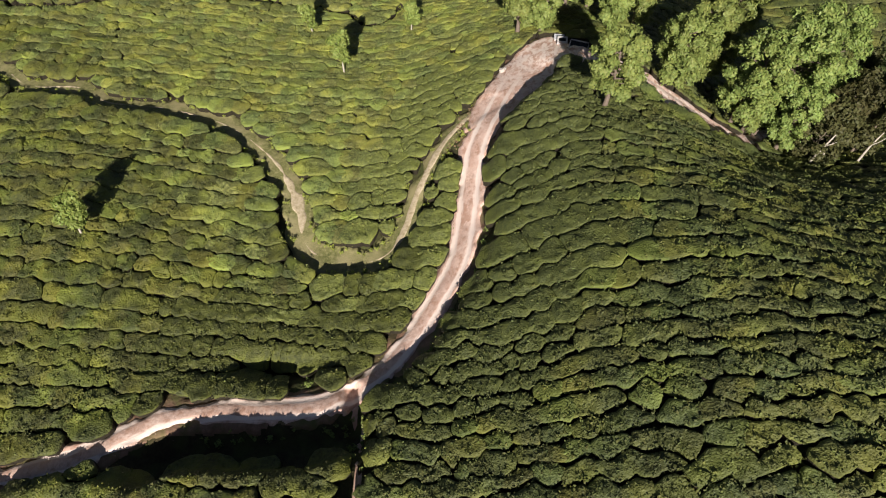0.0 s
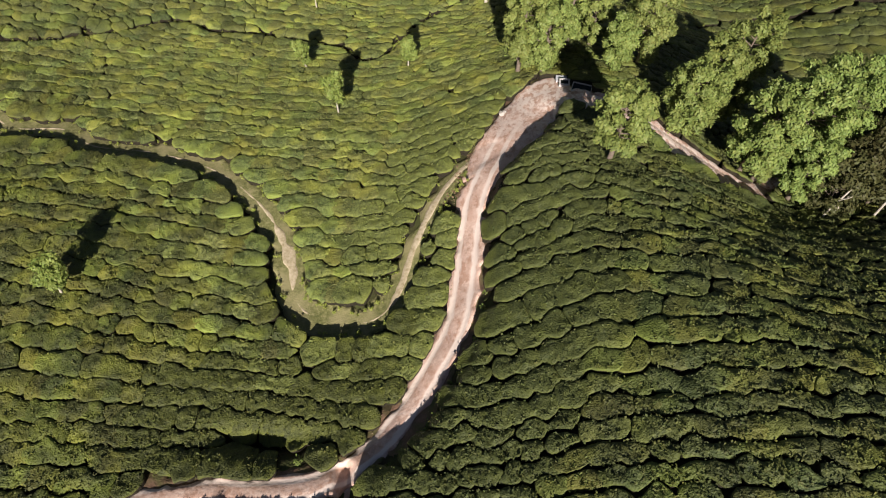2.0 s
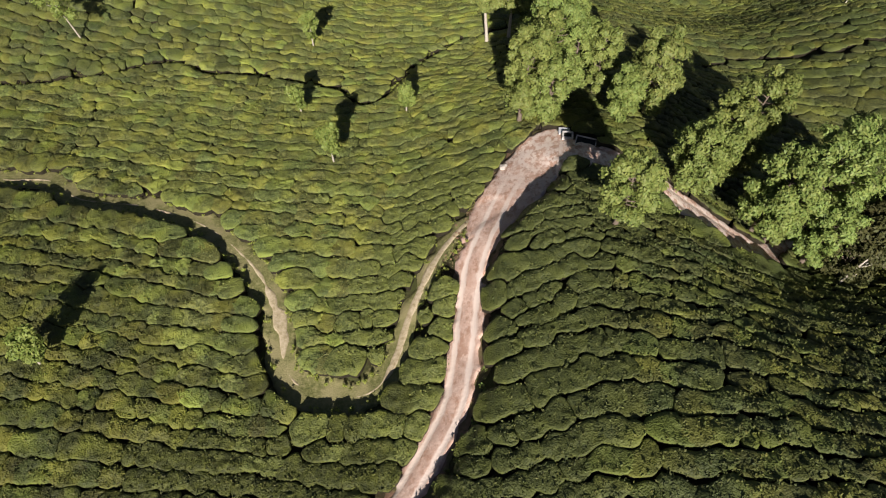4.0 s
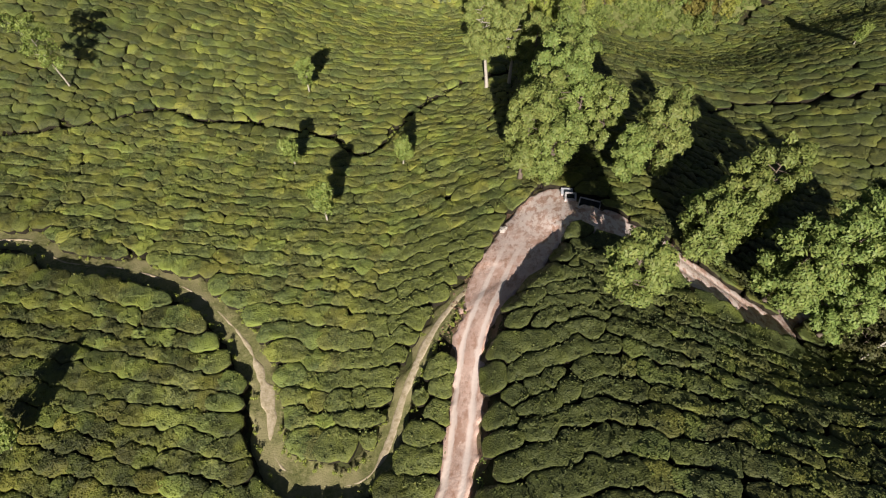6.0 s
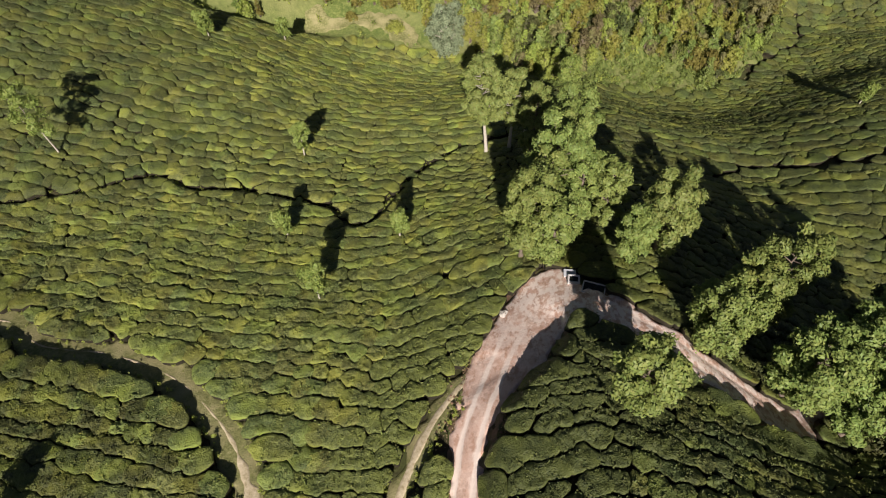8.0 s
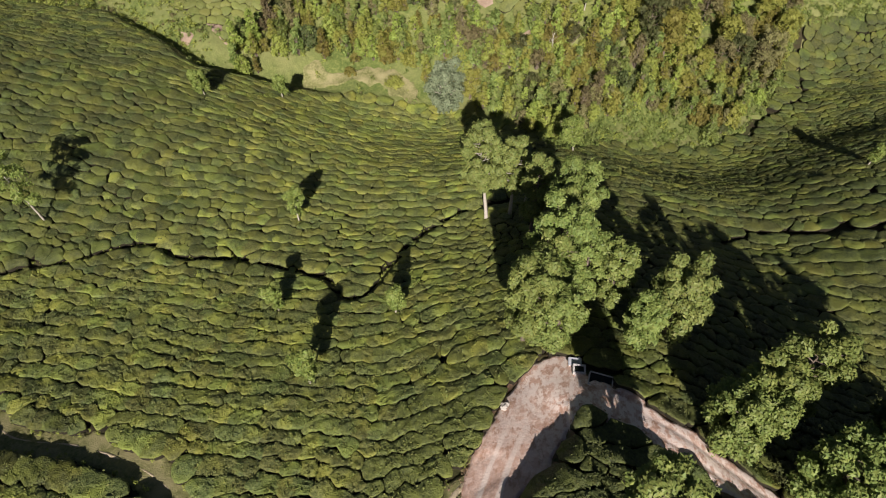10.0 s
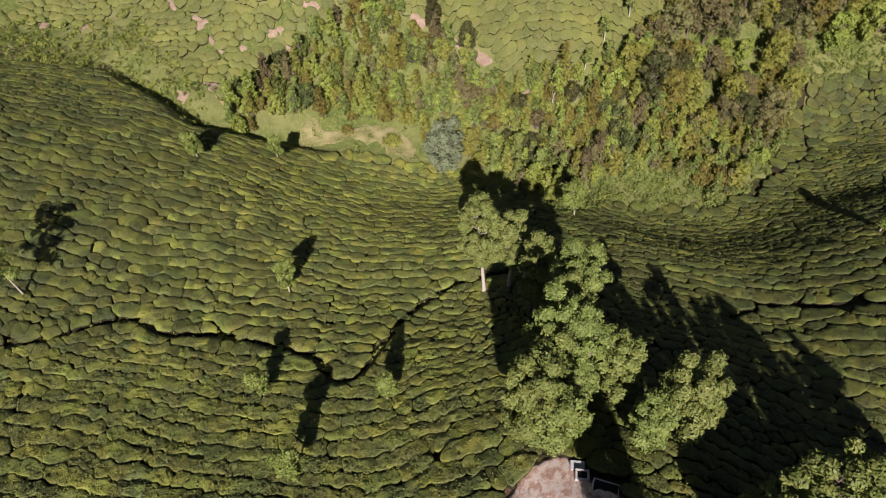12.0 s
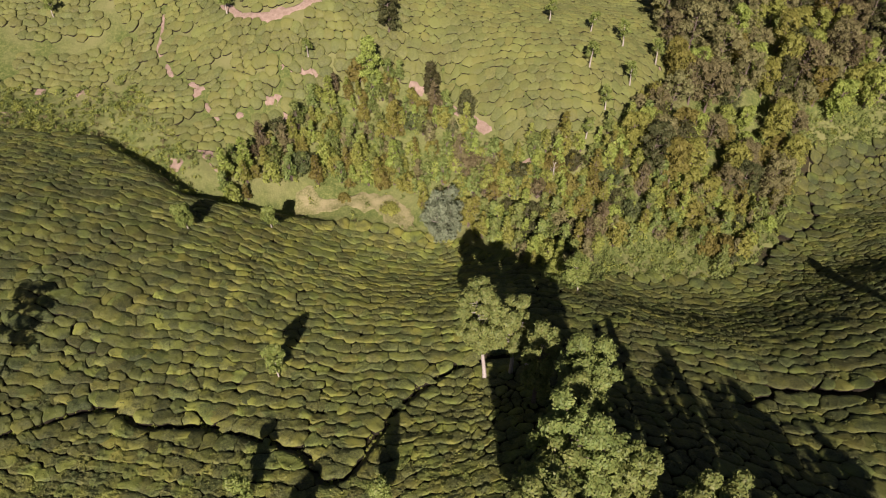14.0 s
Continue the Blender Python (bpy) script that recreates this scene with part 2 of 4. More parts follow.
def vnoise(x, y, seed=0.0):
    """Smooth value noise between 0 and 1."""
    x, y = np.asarray(x, float), np.asarray(y, float)
    ix, iy = np.floor(x), np.floor(y)
    fx, fy = x - ix, y - iy
    fx, fy = fx * fx * (3 - 2 * fx), fy * fy * (3 - 2 * fy)

    def at(a, b):
        v = np.sin(a * 127.1 + b * 311.7 + seed * 74.7) * 43758.5453
        return v - np.floor(v)

    top = at(ix, iy) * (1 - fx) + at(ix + 1, iy) * fx
    return top * (1 - fy) + (at(ix, iy + 1) * (1 - fx) + at(ix + 1, iy + 1) * fx) * fy


def smooth(v):
    v = np.clip(v, 0, 1)
    return v * v * (3 - 2 * v)


def curve_through(points, step=0.5):
    """A smooth line through a few points of the plan, in even steps."""
    p = np.array(points, float)
    p = np.concatenate([2 * p[:1] - p[1:2], p, 2 * p[-1:] - p[-2:-1]])
    out = []
    for a, b, c, d in zip(p, p[1:], p[2:], p[3:]):
        n = max(2, int(np.linalg.norm(c - b) / step))
        for t in np.arange(n) / n:
            out.append(0.5 * (2 * b + (c - a) * t + (2 * a - 5 * b + 4 * c - d) * t * t + (3 * b - a - 3 * c + d) * t**3))
    return np.array(out + [p[-2]])


def away(x, y, line, signed=False):
    """The distance of places from a line of the plan, and how far along it the nearest point lies (0 to 1)."""
    x, y = np.asarray(x, float), np.asarray(y, float)
    flat = np.stack([x.ravel(), y.ravel()], -1)
    best, where, side = np.full(len(flat), 1e9), np.zeros(len(flat)), np.ones(len(flat))
    lo, hi = line.min(0) - 14, line.max(0) + 14
    near = np.nonzero(((flat > lo) & (flat < hi)).all(1))[0]
    for start in range(0, len(near), 20000):
        pick = near[start : start + 20000]
        d = np.hypot(flat[pick, None, 0] - line[None, :, 0], flat[pick, None, 1] - line[None, :, 1])
        n = d.argmin(1)
        best[pick], where[pick] = d[np.arange(len(pick)), n], n / (len(line) - 1)
        for k in (np.clip(n - 1, 0, len(line) - 2), np.clip(n, 0, len(line) - 2)):
            go, off = line[k + 1] - line[k], flat[pick] - line[k]
            t = np.clip((go * off).sum(1) / ((go * go).sum(1) + 1e-9), 0, 1)
            gap = np.hypot(*(off - t[:, None] * go).T)
            closer = gap < best[pick] - 1e-9
            best[pick] = np.where(closer, gap, best[pick])
            where[pick] = np.where(closer, (k + t) / (len(line) - 1), where[pick])
        if signed:
            m = np.clip(n, 1, len(line) - 2)
            go, off = line[m + 1] - line[m - 1], flat[pick] - line[m]
            side[pick] = np.where(go[:, 0] * off[:, 1] - go[:, 1] * off[:, 0] < 0, 1.0, -1.0)
    shape = x.shape
    return best.reshape(shape), where.reshape(shape), side.reshape(shape)


ROAD = curve_through([(-52.1, 4.5), (-40, 5.8), (-30.5, 6.8), (-26.6, 7.5), (-23.4, 8.5), (-21.0, 10.0), (-18.6, 11.2), (-15.7, 11.6), (-12.1, 11.6), (-9.5, 11.7), (-7.6, 12.1), (-5.7, 13.2), (-4.0, 14.6), (-2.7, 16.1), (-1.6, 17.8), (-0.4, 19.9), (0.8, 22.2), (1.7, 25.4), (2.2, 30), (3, 35.2), (4.7, 39.8), (6.8, 44.4), (9, 46.9), (11.5, 47.1), (13.4, 45.4), (15.7, 43.5), (17.9, 41.9), (19.8, 40.5), (22.1, 38.8), (24.5, 37.3), (26.4, 36.3)])
PATH = curve_through([(-62.1, 56.1), (-54.1, 53.6), (-47.3, 50.5), (-43.3, 47.6), (-37.8, 47.2), (-33.8, 44.6), (-27.6, 43.8), (-21.5, 41.5), (-16.9, 37.7), (-14.3, 34.3), (-12.7, 30.6), (-12, 27.5), (-10.5, 25.6), (-7.6, 24.5), (-4.7, 24.9), (-3.2, 27.4), (-2.1, 31.5), (-0.2, 36), (2.4, 39.7), (4.5, 40.9)])
TRAIL = curve_through([(-60.1, 60.1), (-50.3, 61.7), (-42.7, 64.2), (-38.2, 66.2), (-34.7, 68.2), (-31, 69.2), (-28.1, 67.2), (-21.8, 67.7), (-16.7, 66.3), (-11.6, 64.4), (-9.3, 61.2), (-6.6, 62.3), (-4.3, 67.8), (-2.1, 72.1), (2.2, 76.1), (5.6, 77.2), (9, 77.6)])
TRAIL_EAST = curve_through([(34, 72.8), (36.1, 74), (40.6, 75.5), (45.9, 74.4), (49.2, 73.6), (57.2, 75.3), (70.9, 78.1)])
TRAIL_FAR_EAST = curve_through([(69.9, 133.8), (67.6, 127), (65.9, 119.1), (60.1, 115.2), (51.3, 107)])
GULLY = curve_through([(-6.2, 12.8), (-5.8, 10.4), (-5.2, 7.6), (-5.2, 4.0), (-5.0, 0.0)])
RED_TRAIL = curve_through([(-52.4, 157.0), (-51.7, 147.5), (-51.7, 145.1), (-48.5, 139.2), (-46.1, 137.1), (-42.2, 134.6), (-39.6, 130.3), (-37.0, 127.4)])
RED_BANK = curve_through([(-5.1, 134.5), (-1.7, 132.4), (2.2, 129.9), (5.1, 127.5), (8.2, 124.7), (9.7, 123.1), (11.9, 121.5)])
RED_LOOP = curve_through([(-42.2, 154.6), (-39, 150), (-34.2, 146.2), (-27.9, 145.1), (-22, 147.2), (-17.1, 149.7), (-10.1, 154.7)])
SPUR = curve_through([(26.2, 36.4), (27.4, 36.8), (30.1, 38.5), (32.4, 39.8)])


CLEARING = np.array([(2.4, 37.9), (2.8, 40.1), (3.1, 41.6), (3.9, 42.8), (4.7, 44.6), (5.5, 46), (6.1, 47.3), (7, 48.4), (8.2, 49.5), (9.2, 50.3), (10.4, 50.5), (11, 49.8), (11, 48.1), (12, 46.7), (13.4, 46.1), (14.4, 46.6), (15.5, 45.8), (16.1, 44.5), (14.8, 42.9), (13.2, 43.9), (12.1, 44.8), (11.2, 44.7), (10.2, 43.5), (9.2, 41.8), (8, 40.3), (6.6, 38.9), (5.2, 37.2)])


def road_half(s):
    """Half the road's width along its length."""
    return 0.68 + 0.24 * smooth((s - 0.46) / 0.1) + 0.4 * smooth((s - 0.82) / 0.05)


def outside(x, y, corners):
    """Distance from the border of a plot of the plan, negative within it."""
    best, inn = np.full(x.shape, 1e9), np.zeros(x.shape, bool)
    for a, z in zip(corners, np.roll(corners, -1, 0)):
        go = z - a
        t = np.clip(((x - a[0]) * go[0] + (y - a[1]) * go[1]) / (go @ go), 0, 1)
        best = np.minimum(best, np.hypot(x - a[0] - t * go[0], y - a[1] - t * go[1]))
        inn ^= ((a[1] > y) != (z[1] > y)) & (x < a[0] + (y - a[1]) * go[0] / (go[1] if go[1] else 1e-9))
    return np.where(inn, -best, best)


def off_road(x, y):
    """Distance from the edge of the driven surface (negative on it), place along the road, side, distance from its middle."""
    x, y = np.asarray(x, float), np.asarray(y, float)
    d, s, side = away(x, y, ROAD, True)
    off = np.minimum(d - road_half(s), outside(x, y, CLEARING))
    return np.minimum(off, away(x, y, SPUR)[0] - 0.75), s, side, d


def bank_top(s):
    """Height of the cut bank on the hill side of the road."""
    return 0.45 + 0.75 * smooth((s - 0.28) / 0.05) * smooth((0.45 - s) / 0.05) + 0.45 * np.exp(-(((s - 0.73) / 0.06) ** 2)) - 0.4 * smooth((s - 0.78) / 0.05)


def north_edge(x):
    """Northern border of the near tea fields."""
    return np.interp(x, [-120, -80.1, -68.3, -56.5, -45.2, -37.6, -24.5, -12.3, 2, 10.8, 17.5, 28.8, 37, 44.4, 48.3, 53.8, 61.2, 69.5, 83.6, 120], [118, 119.1, 122.4, 122.8, 115.2, 109.2, 111.4, 112.2, 110.8, 101.8, 92.7, 102.6, 104, 103.4, 105.4, 111.9, 118.4, 136.3, 137.5, 140])


def far_edge(x):
    """Southern border of the tea on the facing slope."""
    return np.interp(x, [-120, -80.2, -62.3, -55.3, -44.5, -38.5, -34.5, -28.3, -21.2, -13.1, -4.6, 1, 8.1, 12.2, 16.3, 25.8, 32.3, 38, 41, 43, 120], [133, 136.2, 136.5, 139.6, 123.9, 120.1, 118.1, 125, 131.8, 134.8, 135.4, 132, 126.2, 122.5, 121.3, 121.3, 128.1, 131, 140, 200, 200])


def carved(x, y):
    """Height of the bare ground, worked out in full: slopes, the cut of the road and its bank, the worn path."""
    z = folds(x, y) + 0.5 * (vnoise(x / 9, y / 9, 3) - 0.5) + 0.16 * (vnoise(x / 2.2, y / 2.2, 5) - 0.5)
    z = z + 2.6 * np.exp(-((x - 70.0) ** 2 / 130.0 + (y - 114.0) ** 2 / 50.0))
    z = z - 3.0 * np.exp(-(((y - north_edge(x) - 3.0) / 3.2) ** 2)) * smooth((x + 64) / 14) * smooth((-14 - x) / 10)
    z = z - 1.3 * np.exp(-(((x + 12.0) / 3.8) ** 2) - ((y - 15.1) / 0.9) ** 2)
    off, s, side, d = off_road(x, y)
    pit = smooth((s - 0.29) / 0.03) * smooth((0.46 - s) / 0.03) * (side > 0)
    z = z - 1.3 * pit * smooth((off - 0.5) / 1.3) * (1 - smooth((off - 3.5) / 0.7))
    set_back = 0.2 + 3.0 * smooth((s - 0.27) / 0.04) * smooth((0.47 - s) / 0.04) + 0.9 * smooth((s - 0.45) / 0.03) * smooth((0.62 - s) / 0.04)
    rise = bank_top(s) * smooth((off - set_back) / 0.8) * (1 - smooth((off - set_back - 1.5) / 7.0))
    z = z + np.where(side > 0, rise, 0.0) * (off < 11)
    z = z - (0.3 - 0.8 * smooth((s - 0.79) / 0.05) - 0.4 * smooth((s - 0.15) / 0.1) * smooth((0.5 - s) / 0.1)) * (1 - smooth((off - 0.2) / 1.4))
    d, s, _ = away(x, y, PATH)
    z = z - 0.12 * (1 - smooth((d - 0.9) / 0.8))
    d, s, _ = away(x, y, TRAIL)
    z = z - 0.3 * (1 - smooth((d - 0.2) / 0.6))
    d, s, _ = away(x, y, GULLY)
    return z - 0.7 * (1 - smooth((d - 0.2) / 0.7))


CELL = 0.3
HX, HY = np.arange(-99.0, 101.0, CELL), np.arange(-19.0, 171.0, CELL)
RELIEF = carved(*np.meshgrid(HX, HY))


def ground(x, y):
    """Height of the bare ground, read off a fine raster where the place is seen."""
    x, y = np.asarray(x, float), np.asarray(y, float)
    u, v = np.clip((x - HX[0]) / CELL, 0, len(HX) - 1.001), np.clip((y - HY[0]) / CELL, 0, len(HY) - 1.001)
    i, j = u.astype(int), v.astype(int)
    u, v = u - i, v - j
    inside = (RELIEF[j, i] * (1 - u) + RELIEF[j, i + 1] * u) * (1 - v) + (RELIEF[j + 1, i] * (1 - u) + RELIEF[j + 1, i + 1] * u) * v
    out = (x < HX[0]) | (x > HX[-1]) | (y < HY[0]) | (y > HY[-1])
    return np.where(out, folds(x, y), inside) if out.any() else inside


def build(name, verts, faces, mat, parent=None, flat=False, second=None, slots=None):
    """One mesh object from arrays; faces is a list of arrays of equal-sided polygons."""
    me = bpy.data.meshes.new(name)
    loops = np.concatenate([np.asarray(f, np.int32).ravel() for f in faces])
    totals = np.concatenate([np.full(len(f), np.asarray(f).shape[1], np.int32) for f in faces])
    me.vertices.add(len(verts))
    me.vertices.foreach_set("co", np.asarray(verts, np.float32).ravel())
    me.loops.add(len(loops))
    me.loops.foreach_set("vertex_index", loops)
    me.polygons.add(len(totals))
    me.polygons.foreach_set("loop_start", np.concatenate([[0], np.cumsum(totals)[:-1]]).astype(np.int32))
    me.update(calc_edges=True)
    me.polygons.foreach_set("use_smooth", np.full(len(totals), not flat))
    me.materials.append(mat)
    if second:
        me.materials.append(second)
        me.polygons.foreach_set("material_index", slots.astype(np.int32))
    ob = new(name, me)
    ob.parent = parent
    return ob


def part(name, bm, mat, parent=None, label=""):
    me = bpy.data.meshes.new(name)
    bm.to_mesh(me)
    bm.free()
    me.materials.append(mat)
    ob = new(name, me)
    ob.parent = parent
    return tagged(ob, label)


def sheet(name, xs, ys, mat, lift=0.0, height=ground):
    gx, gy = np.meshgrid(xs, ys)
    z = height(gx, gy) + lift
    n, m = len(xs), len(ys)
    i = (np.arange(m - 1)[:, None] * n + np.arange(n - 1)).ravel()
    return build(name, np.stack([gx, gy, z], -1).reshape(-1, 3), [np.stack([i, i + 1, i + n + 1, i + n], -1)], mat)


# ---- ground ----
xs = np.concatenate([[-2500, -1200, -600, -350, -220, -160, -130, -110], np.arange(-96, 100, 0.6), [110, 130, 160, 220, 350, 600, 1200, 2500]])
ys = np.concatenate([[-2500, -1200, -600, -300, -150, -80, -50, -30, -18, -10], np.arange(-4, 165, 0.6), [175, 190, 210, 250, 330, 500, 900, 2500]])


def bed(x, y):
    """The soil under the road and paths lies a little below their surface."""
    low = 1 - smooth((off_road(x, y)[0] - 0.9) / 0.6)
    low = np.maximum(low, 1 - smooth((away(x, y, PATH)[0] - 1.5) / 0.6))
    low = np.maximum(low, 1 - smooth((away(x, y, TRAIL)[0] - 0.4) / 0.6))
    return ground(x, y) - 0.12 * low


land = tagged(sheet("ground", xs, ys, EARTH, 0.0, bed), "dark earthy hillside sloping down to a grassy valley", "ground", kind="structure")


def ribbon(name, line, half, mat, label, rows=9, lift=0.0, profile=None, ragged=0.25, kind="structure", category="path", height=ground):
    """A strip that lies along a line on the ground, its edges uneven and let into the soil."""
    go = np.gradient(line, axis=0)
    go /= np.linalg.norm(go, axis=1)[:, None]
    across = np.stack([go[:, 1], -go[:, 0]], -1)
    s = np.arange(len(line)) / (len(line) - 1)
    hw = half(s) if callable(half) else np.full(len(line), half)
    u = np.linspace(-1, 1, rows)
    edge = np.clip((np.abs(u) - 0.55) / 0.45, 0, 1)
    n1, n2 = (vnoise(s * len(line) * 0.22, 0 * s, k) + 0.5 * vnoise(s * len(line) * 0.6, 0 * s, k + 1) - 0.75 for k in (11, 17))
    w = hw[:, None] * u[None] * (1 + ragged * edge[None] * np.where(u[None] < 0, n1[:, None], n2[:, None]) * 1.6)
    p = line[:, None] + across[:, None] * w[..., None]
    z = height(p[..., 0], p[..., 1])
    z = z + lift - 0.14 * (np.abs(u)[None] > 0.99)
    if profile is not None:
        z = z + profile(w, s[:, None], p)
    n = rows
    i = (np.arange(len(line) - 1)[:, None] * n + np.arange(n - 1)).ravel()
    ob = build(name, np.concatenate([p, z[..., None]], -1).reshape(-1, 3), [np.stack([i, i + 1, i + n + 1, i + n], -1)], mat)
    return tagged(ob, label, category, kind=kind)


def worn(name, area, off, mat, label, lift, cell=0.2, ragged=0.35, seed=0, profile=None, category="path", line=None, rough=0.05):
    """A worn surface on the ground whose uneven border dips into the soil; off tells how far outside it a place lies."""
    gx, gy = np.meshgrid(np.arange(area[0], area[1], cell), np.arange(area[2], area[3], cell))
    d = off(gx, gy) + ragged * (2.2 * (vnoise(gx / 1.6, gy / 1.6, seed) - 0.5) + 1.2 * (vnoise(gx / 0.5, gy / 0.5, seed + 1) - 0.5))
    z = ground(gx, gy) + lift - 0.4 * smooth(d / 0.5) + rough * (vnoise(gx / 1.3 + gy / 4, gy / 1.3 - gx / 4, seed + 2) - 0.5)
    along, across = 0 * gx, 0 * gx
    if line is not None:
        w, s, side = away(gx, gy, line, True)
        along, across = s * 0.5 * (len(line) - 1), np.clip(w * side, -9, 9)
        if profile is not None:
            z = z + profile(across, s)
    n = gx.shape[1]
    i = (np.arange(gx.shape[0] - 1)[:, None] * n + np.arange(n - 1)).ravel()
    f = np.stack([i, i + 1, i + n + 1, i + n], -1)
    f = f[(d.ravel()[f] < 0.45).all(1)]
    used, f = np.unique(f, return_inverse=True)
    f = f.reshape(-1, 4)
    ob = build(name, np.stack([gx, gy, z], -1).reshape(-1, 3)[used], [f], mat)
    if line is not None:
        uv = ob.data.uv_layers.new(name="along_and_across")
        uv.data.foreach_set("uv", np.stack([along.ravel()[used][f], across.ravel()[used][f]], -1).astype(np.float32).ravel())
    return tagged(ob, label, category, kind="structure")


def ruts(w, s):
    return 0.03 - 0.08 * np.exp(-((np.abs(w) - 0.62) / 0.22) ** 2) * (1 - smooth((s - 0.68) / 0.03) * smooth((0.9 - s) / 0.03))


NEAR = (-54, 37, 2, 53)
worn("road_shoulder", NEAR, lambda x, y: off_road(x, y)[0] - 0.6, SHOULDER, "bare reddish-brown soil beside dirt road", -0.03, 0.25, 0.5, 301)
worn("road", NEAR, lambda x, y: off_road(x, y)[0], ROADWAY, "rutted pinkish dirt road opening into a clearing", 0.13, 0.15, 0.3, 311, ruts, "road", ROAD, 0.035)
worn("footpath", (-64, 6, 22, 58), lambda x, y: np.subtract(*(lambda q: (q[0], 1.2 + 0.35 * np.exp(-(((q[1] - 0.73) / 0.06) ** 2)) - 0.55 * smooth((q[1] - 0.8) / 0.06)))(away(x, y, PATH))), VERGE, "worn grassy footpath winding between tea bushes", 0.05, 0.22, 0.35, 321)
worn("path_tread", (-46, 6, 22, 50), lambda x, y: np.subtract(*(lambda q: (q[0], (0.35 - 1.1 * (vnoise(x / 1.1, y / 1.1, 41) - 0.5)) * np.exp(-(((q[1] - 0.645) / 0.04) ** 2)) - 0.06 + 0.22 * smooth((q[1] - 0.79) / 0.03)))(away(x, y, PATH))), TREAD, "narrow trodden line of pale earth along footpath", 0.09, 0.1, 0.07, 331)
ribbon("hill_trail", TRAIL, 0.5, VERGE, "narrow grassy trail between tea terraces", 9, 0.0, ragged=0.5)
ribbon("field_edge_trail", TRAIL_FAR_EAST, 0.28, VERGE, "narrow grassy trail at edge of far tea", 7, 0.05, ragged=0.5)
ribbon("gully", GULLY, 0.4, DIRT, "eroded earthy gully running down to road", 5, 0.03, ragged=0.5)

# ---- valley floor grass ----
vx, vy = np.arange(-95, 99, 0.8), np.arange(90, 165, 0.8)
GX, GY = np.meshgrid(vx, vy)


def in_valley(x, y):
    return y > north_edge(x) + 0.6 * np.sin(x * 1.3) - 0.6


def grass_height(x, y):
    return ground(x, y) + np.where(in_valley(x, y), 0.12 + 0.35 * vnoise(x / 1.4, y / 1.4, 41) ** 2 * (y < far_edge(x)), -0.6)


tagged(sheet("valley_grass", vx, vy, GRASS, 0.0, grass_height), "rough green and straw-coloured grass on valley floor", "grass", kind="structure")

# middle, half length and turn of each bare spot
PATCHES = (
    (-70.6, 137.0, 1.5, 0.3), (-72.6, 128.8, 2.2, 1.0), (-64.4, 136.5, 1.1, 1.3), (-41.5, 133.7, 1.0, 0.2), (-28.5, 131.6, 1.2, 2.6), (-26.4, 136.3, 0.9, 1.2), (-23.2, 135.7, 1.3, 0.2), (-21.4, 136.9, 1.0, 1.0),
    (-25.5, 128.9, 1.4, 2.0), (-32.9, 128.4, 1.3, 2.7), (-16.1, 127.1, 1.0, 1.6), (14.6, 118.6, 1.3, 0.1), (27.9, 115.5, 0.9, 0.5), (39.4, 139.0, 0.8, 0.3), (2.0, 119.4, 0.9, 1.0), (-42.3, 118.3, 1.3, 2.5),
)
for x, y, l, turn in PATCHES:
    dx, dy = l * math.cos(turn), l * math.sin(turn)
    ribbon("bare_patch", curve_through([(x - dx, y - dy), (x + 0.3, y - 0.2), (x + dx, y + dy)], 0.3), 0.8, PINK, "small patch of bare pinkish earth on slope", 9, 0.12, lambda w, s, p: -0.5 * smooth((vnoise(p[..., 0] / 0.9, p[..., 1] / 0.9, 34) - 0.5) / 0.2), ragged=0.9, height=grass_height, category="bare earth")
RED_SCAR = curve_through([(-38.6, 122.6), (-37.6, 120.4), (-36.4, 118.8), (-34.6, 117.2), (-32.8, 115.8)])
for name, line, half in (("red_trail", RED_TRAIL, 0.45), ("red_bank", RED_BANK, 0.6), ("red_loop", RED_LOOP, 0.9), ("red_scar", RED_SCAR, 0.9)):
    ribbon(name, line, half, PINK, "bare pinkish earth trail on far slope", 7, 0.12, lambda w, s, p: -0.5 * smooth((vnoise(p[..., 0] / 2.2, p[..., 1] / 2.2, 33) - 0.52) / 0.14), ragged=0.95, height=grass_height)

ribbon("dry_grass_strip", curve_through([(-23.6, 116.2), (-17.4, 116.1), (-12.9, 117.2), (-8.2, 115.9), (-4.2, 112.4)]), 1.5, VERGE, "straw-coloured dry grass strip on valley floor", 11, 0.14, ragged=0.9, height=grass_height, category="grass")

# ---- tea ----
rng = np.random.default_rng(7)


def row_bend(x, y):
    """How far the tea rows swing north of a straight line as they follow the slope."""
    upper = -0.13 * np.clip(x, -90, -4) + 0.36 * np.clip(x + 4, 0, 13) - 0.30 * np.clip(x - 12, 0, 80)
    hill = -0.10 * np.clip(x, -90, -4) + 0.05 * np.clip(x + 4, 0, 16) - 0.06 * np.clip(x - 12, 0, 80)
    north = -0.10 * np.minimum(x, 16) + 0.12 * np.clip(x - 16, 0, 60) * (1 - smooth((y - 95) / 20))
    k = smooth((y - 16) / 22)
    e = smooth((x - 10) / 14)
    m = smooth((y - 62 + 22 * e) / (14 + 40 * e))
    wave = 1.8 * (vnoise(x / 11, y / 14, 51) - 0.5) + (0.8 + 0.7 * smooth((y - 60) / 12)) * (vnoise(x / 4.5, y / 5, 52) - 0.5)
    return (hill * (1 - k) + upper * k) * (1 - m) + north * m + wave


def road_x(y):
    """Where the fields change character: the road, then the line of tall trees."""
    return np.interp(y, [-20, 12, 18, 26, 36, 44, 48, 60, 80, 92], [-5, -4, 0, 2, 3, 6.5, 10, 10, 9, 14])


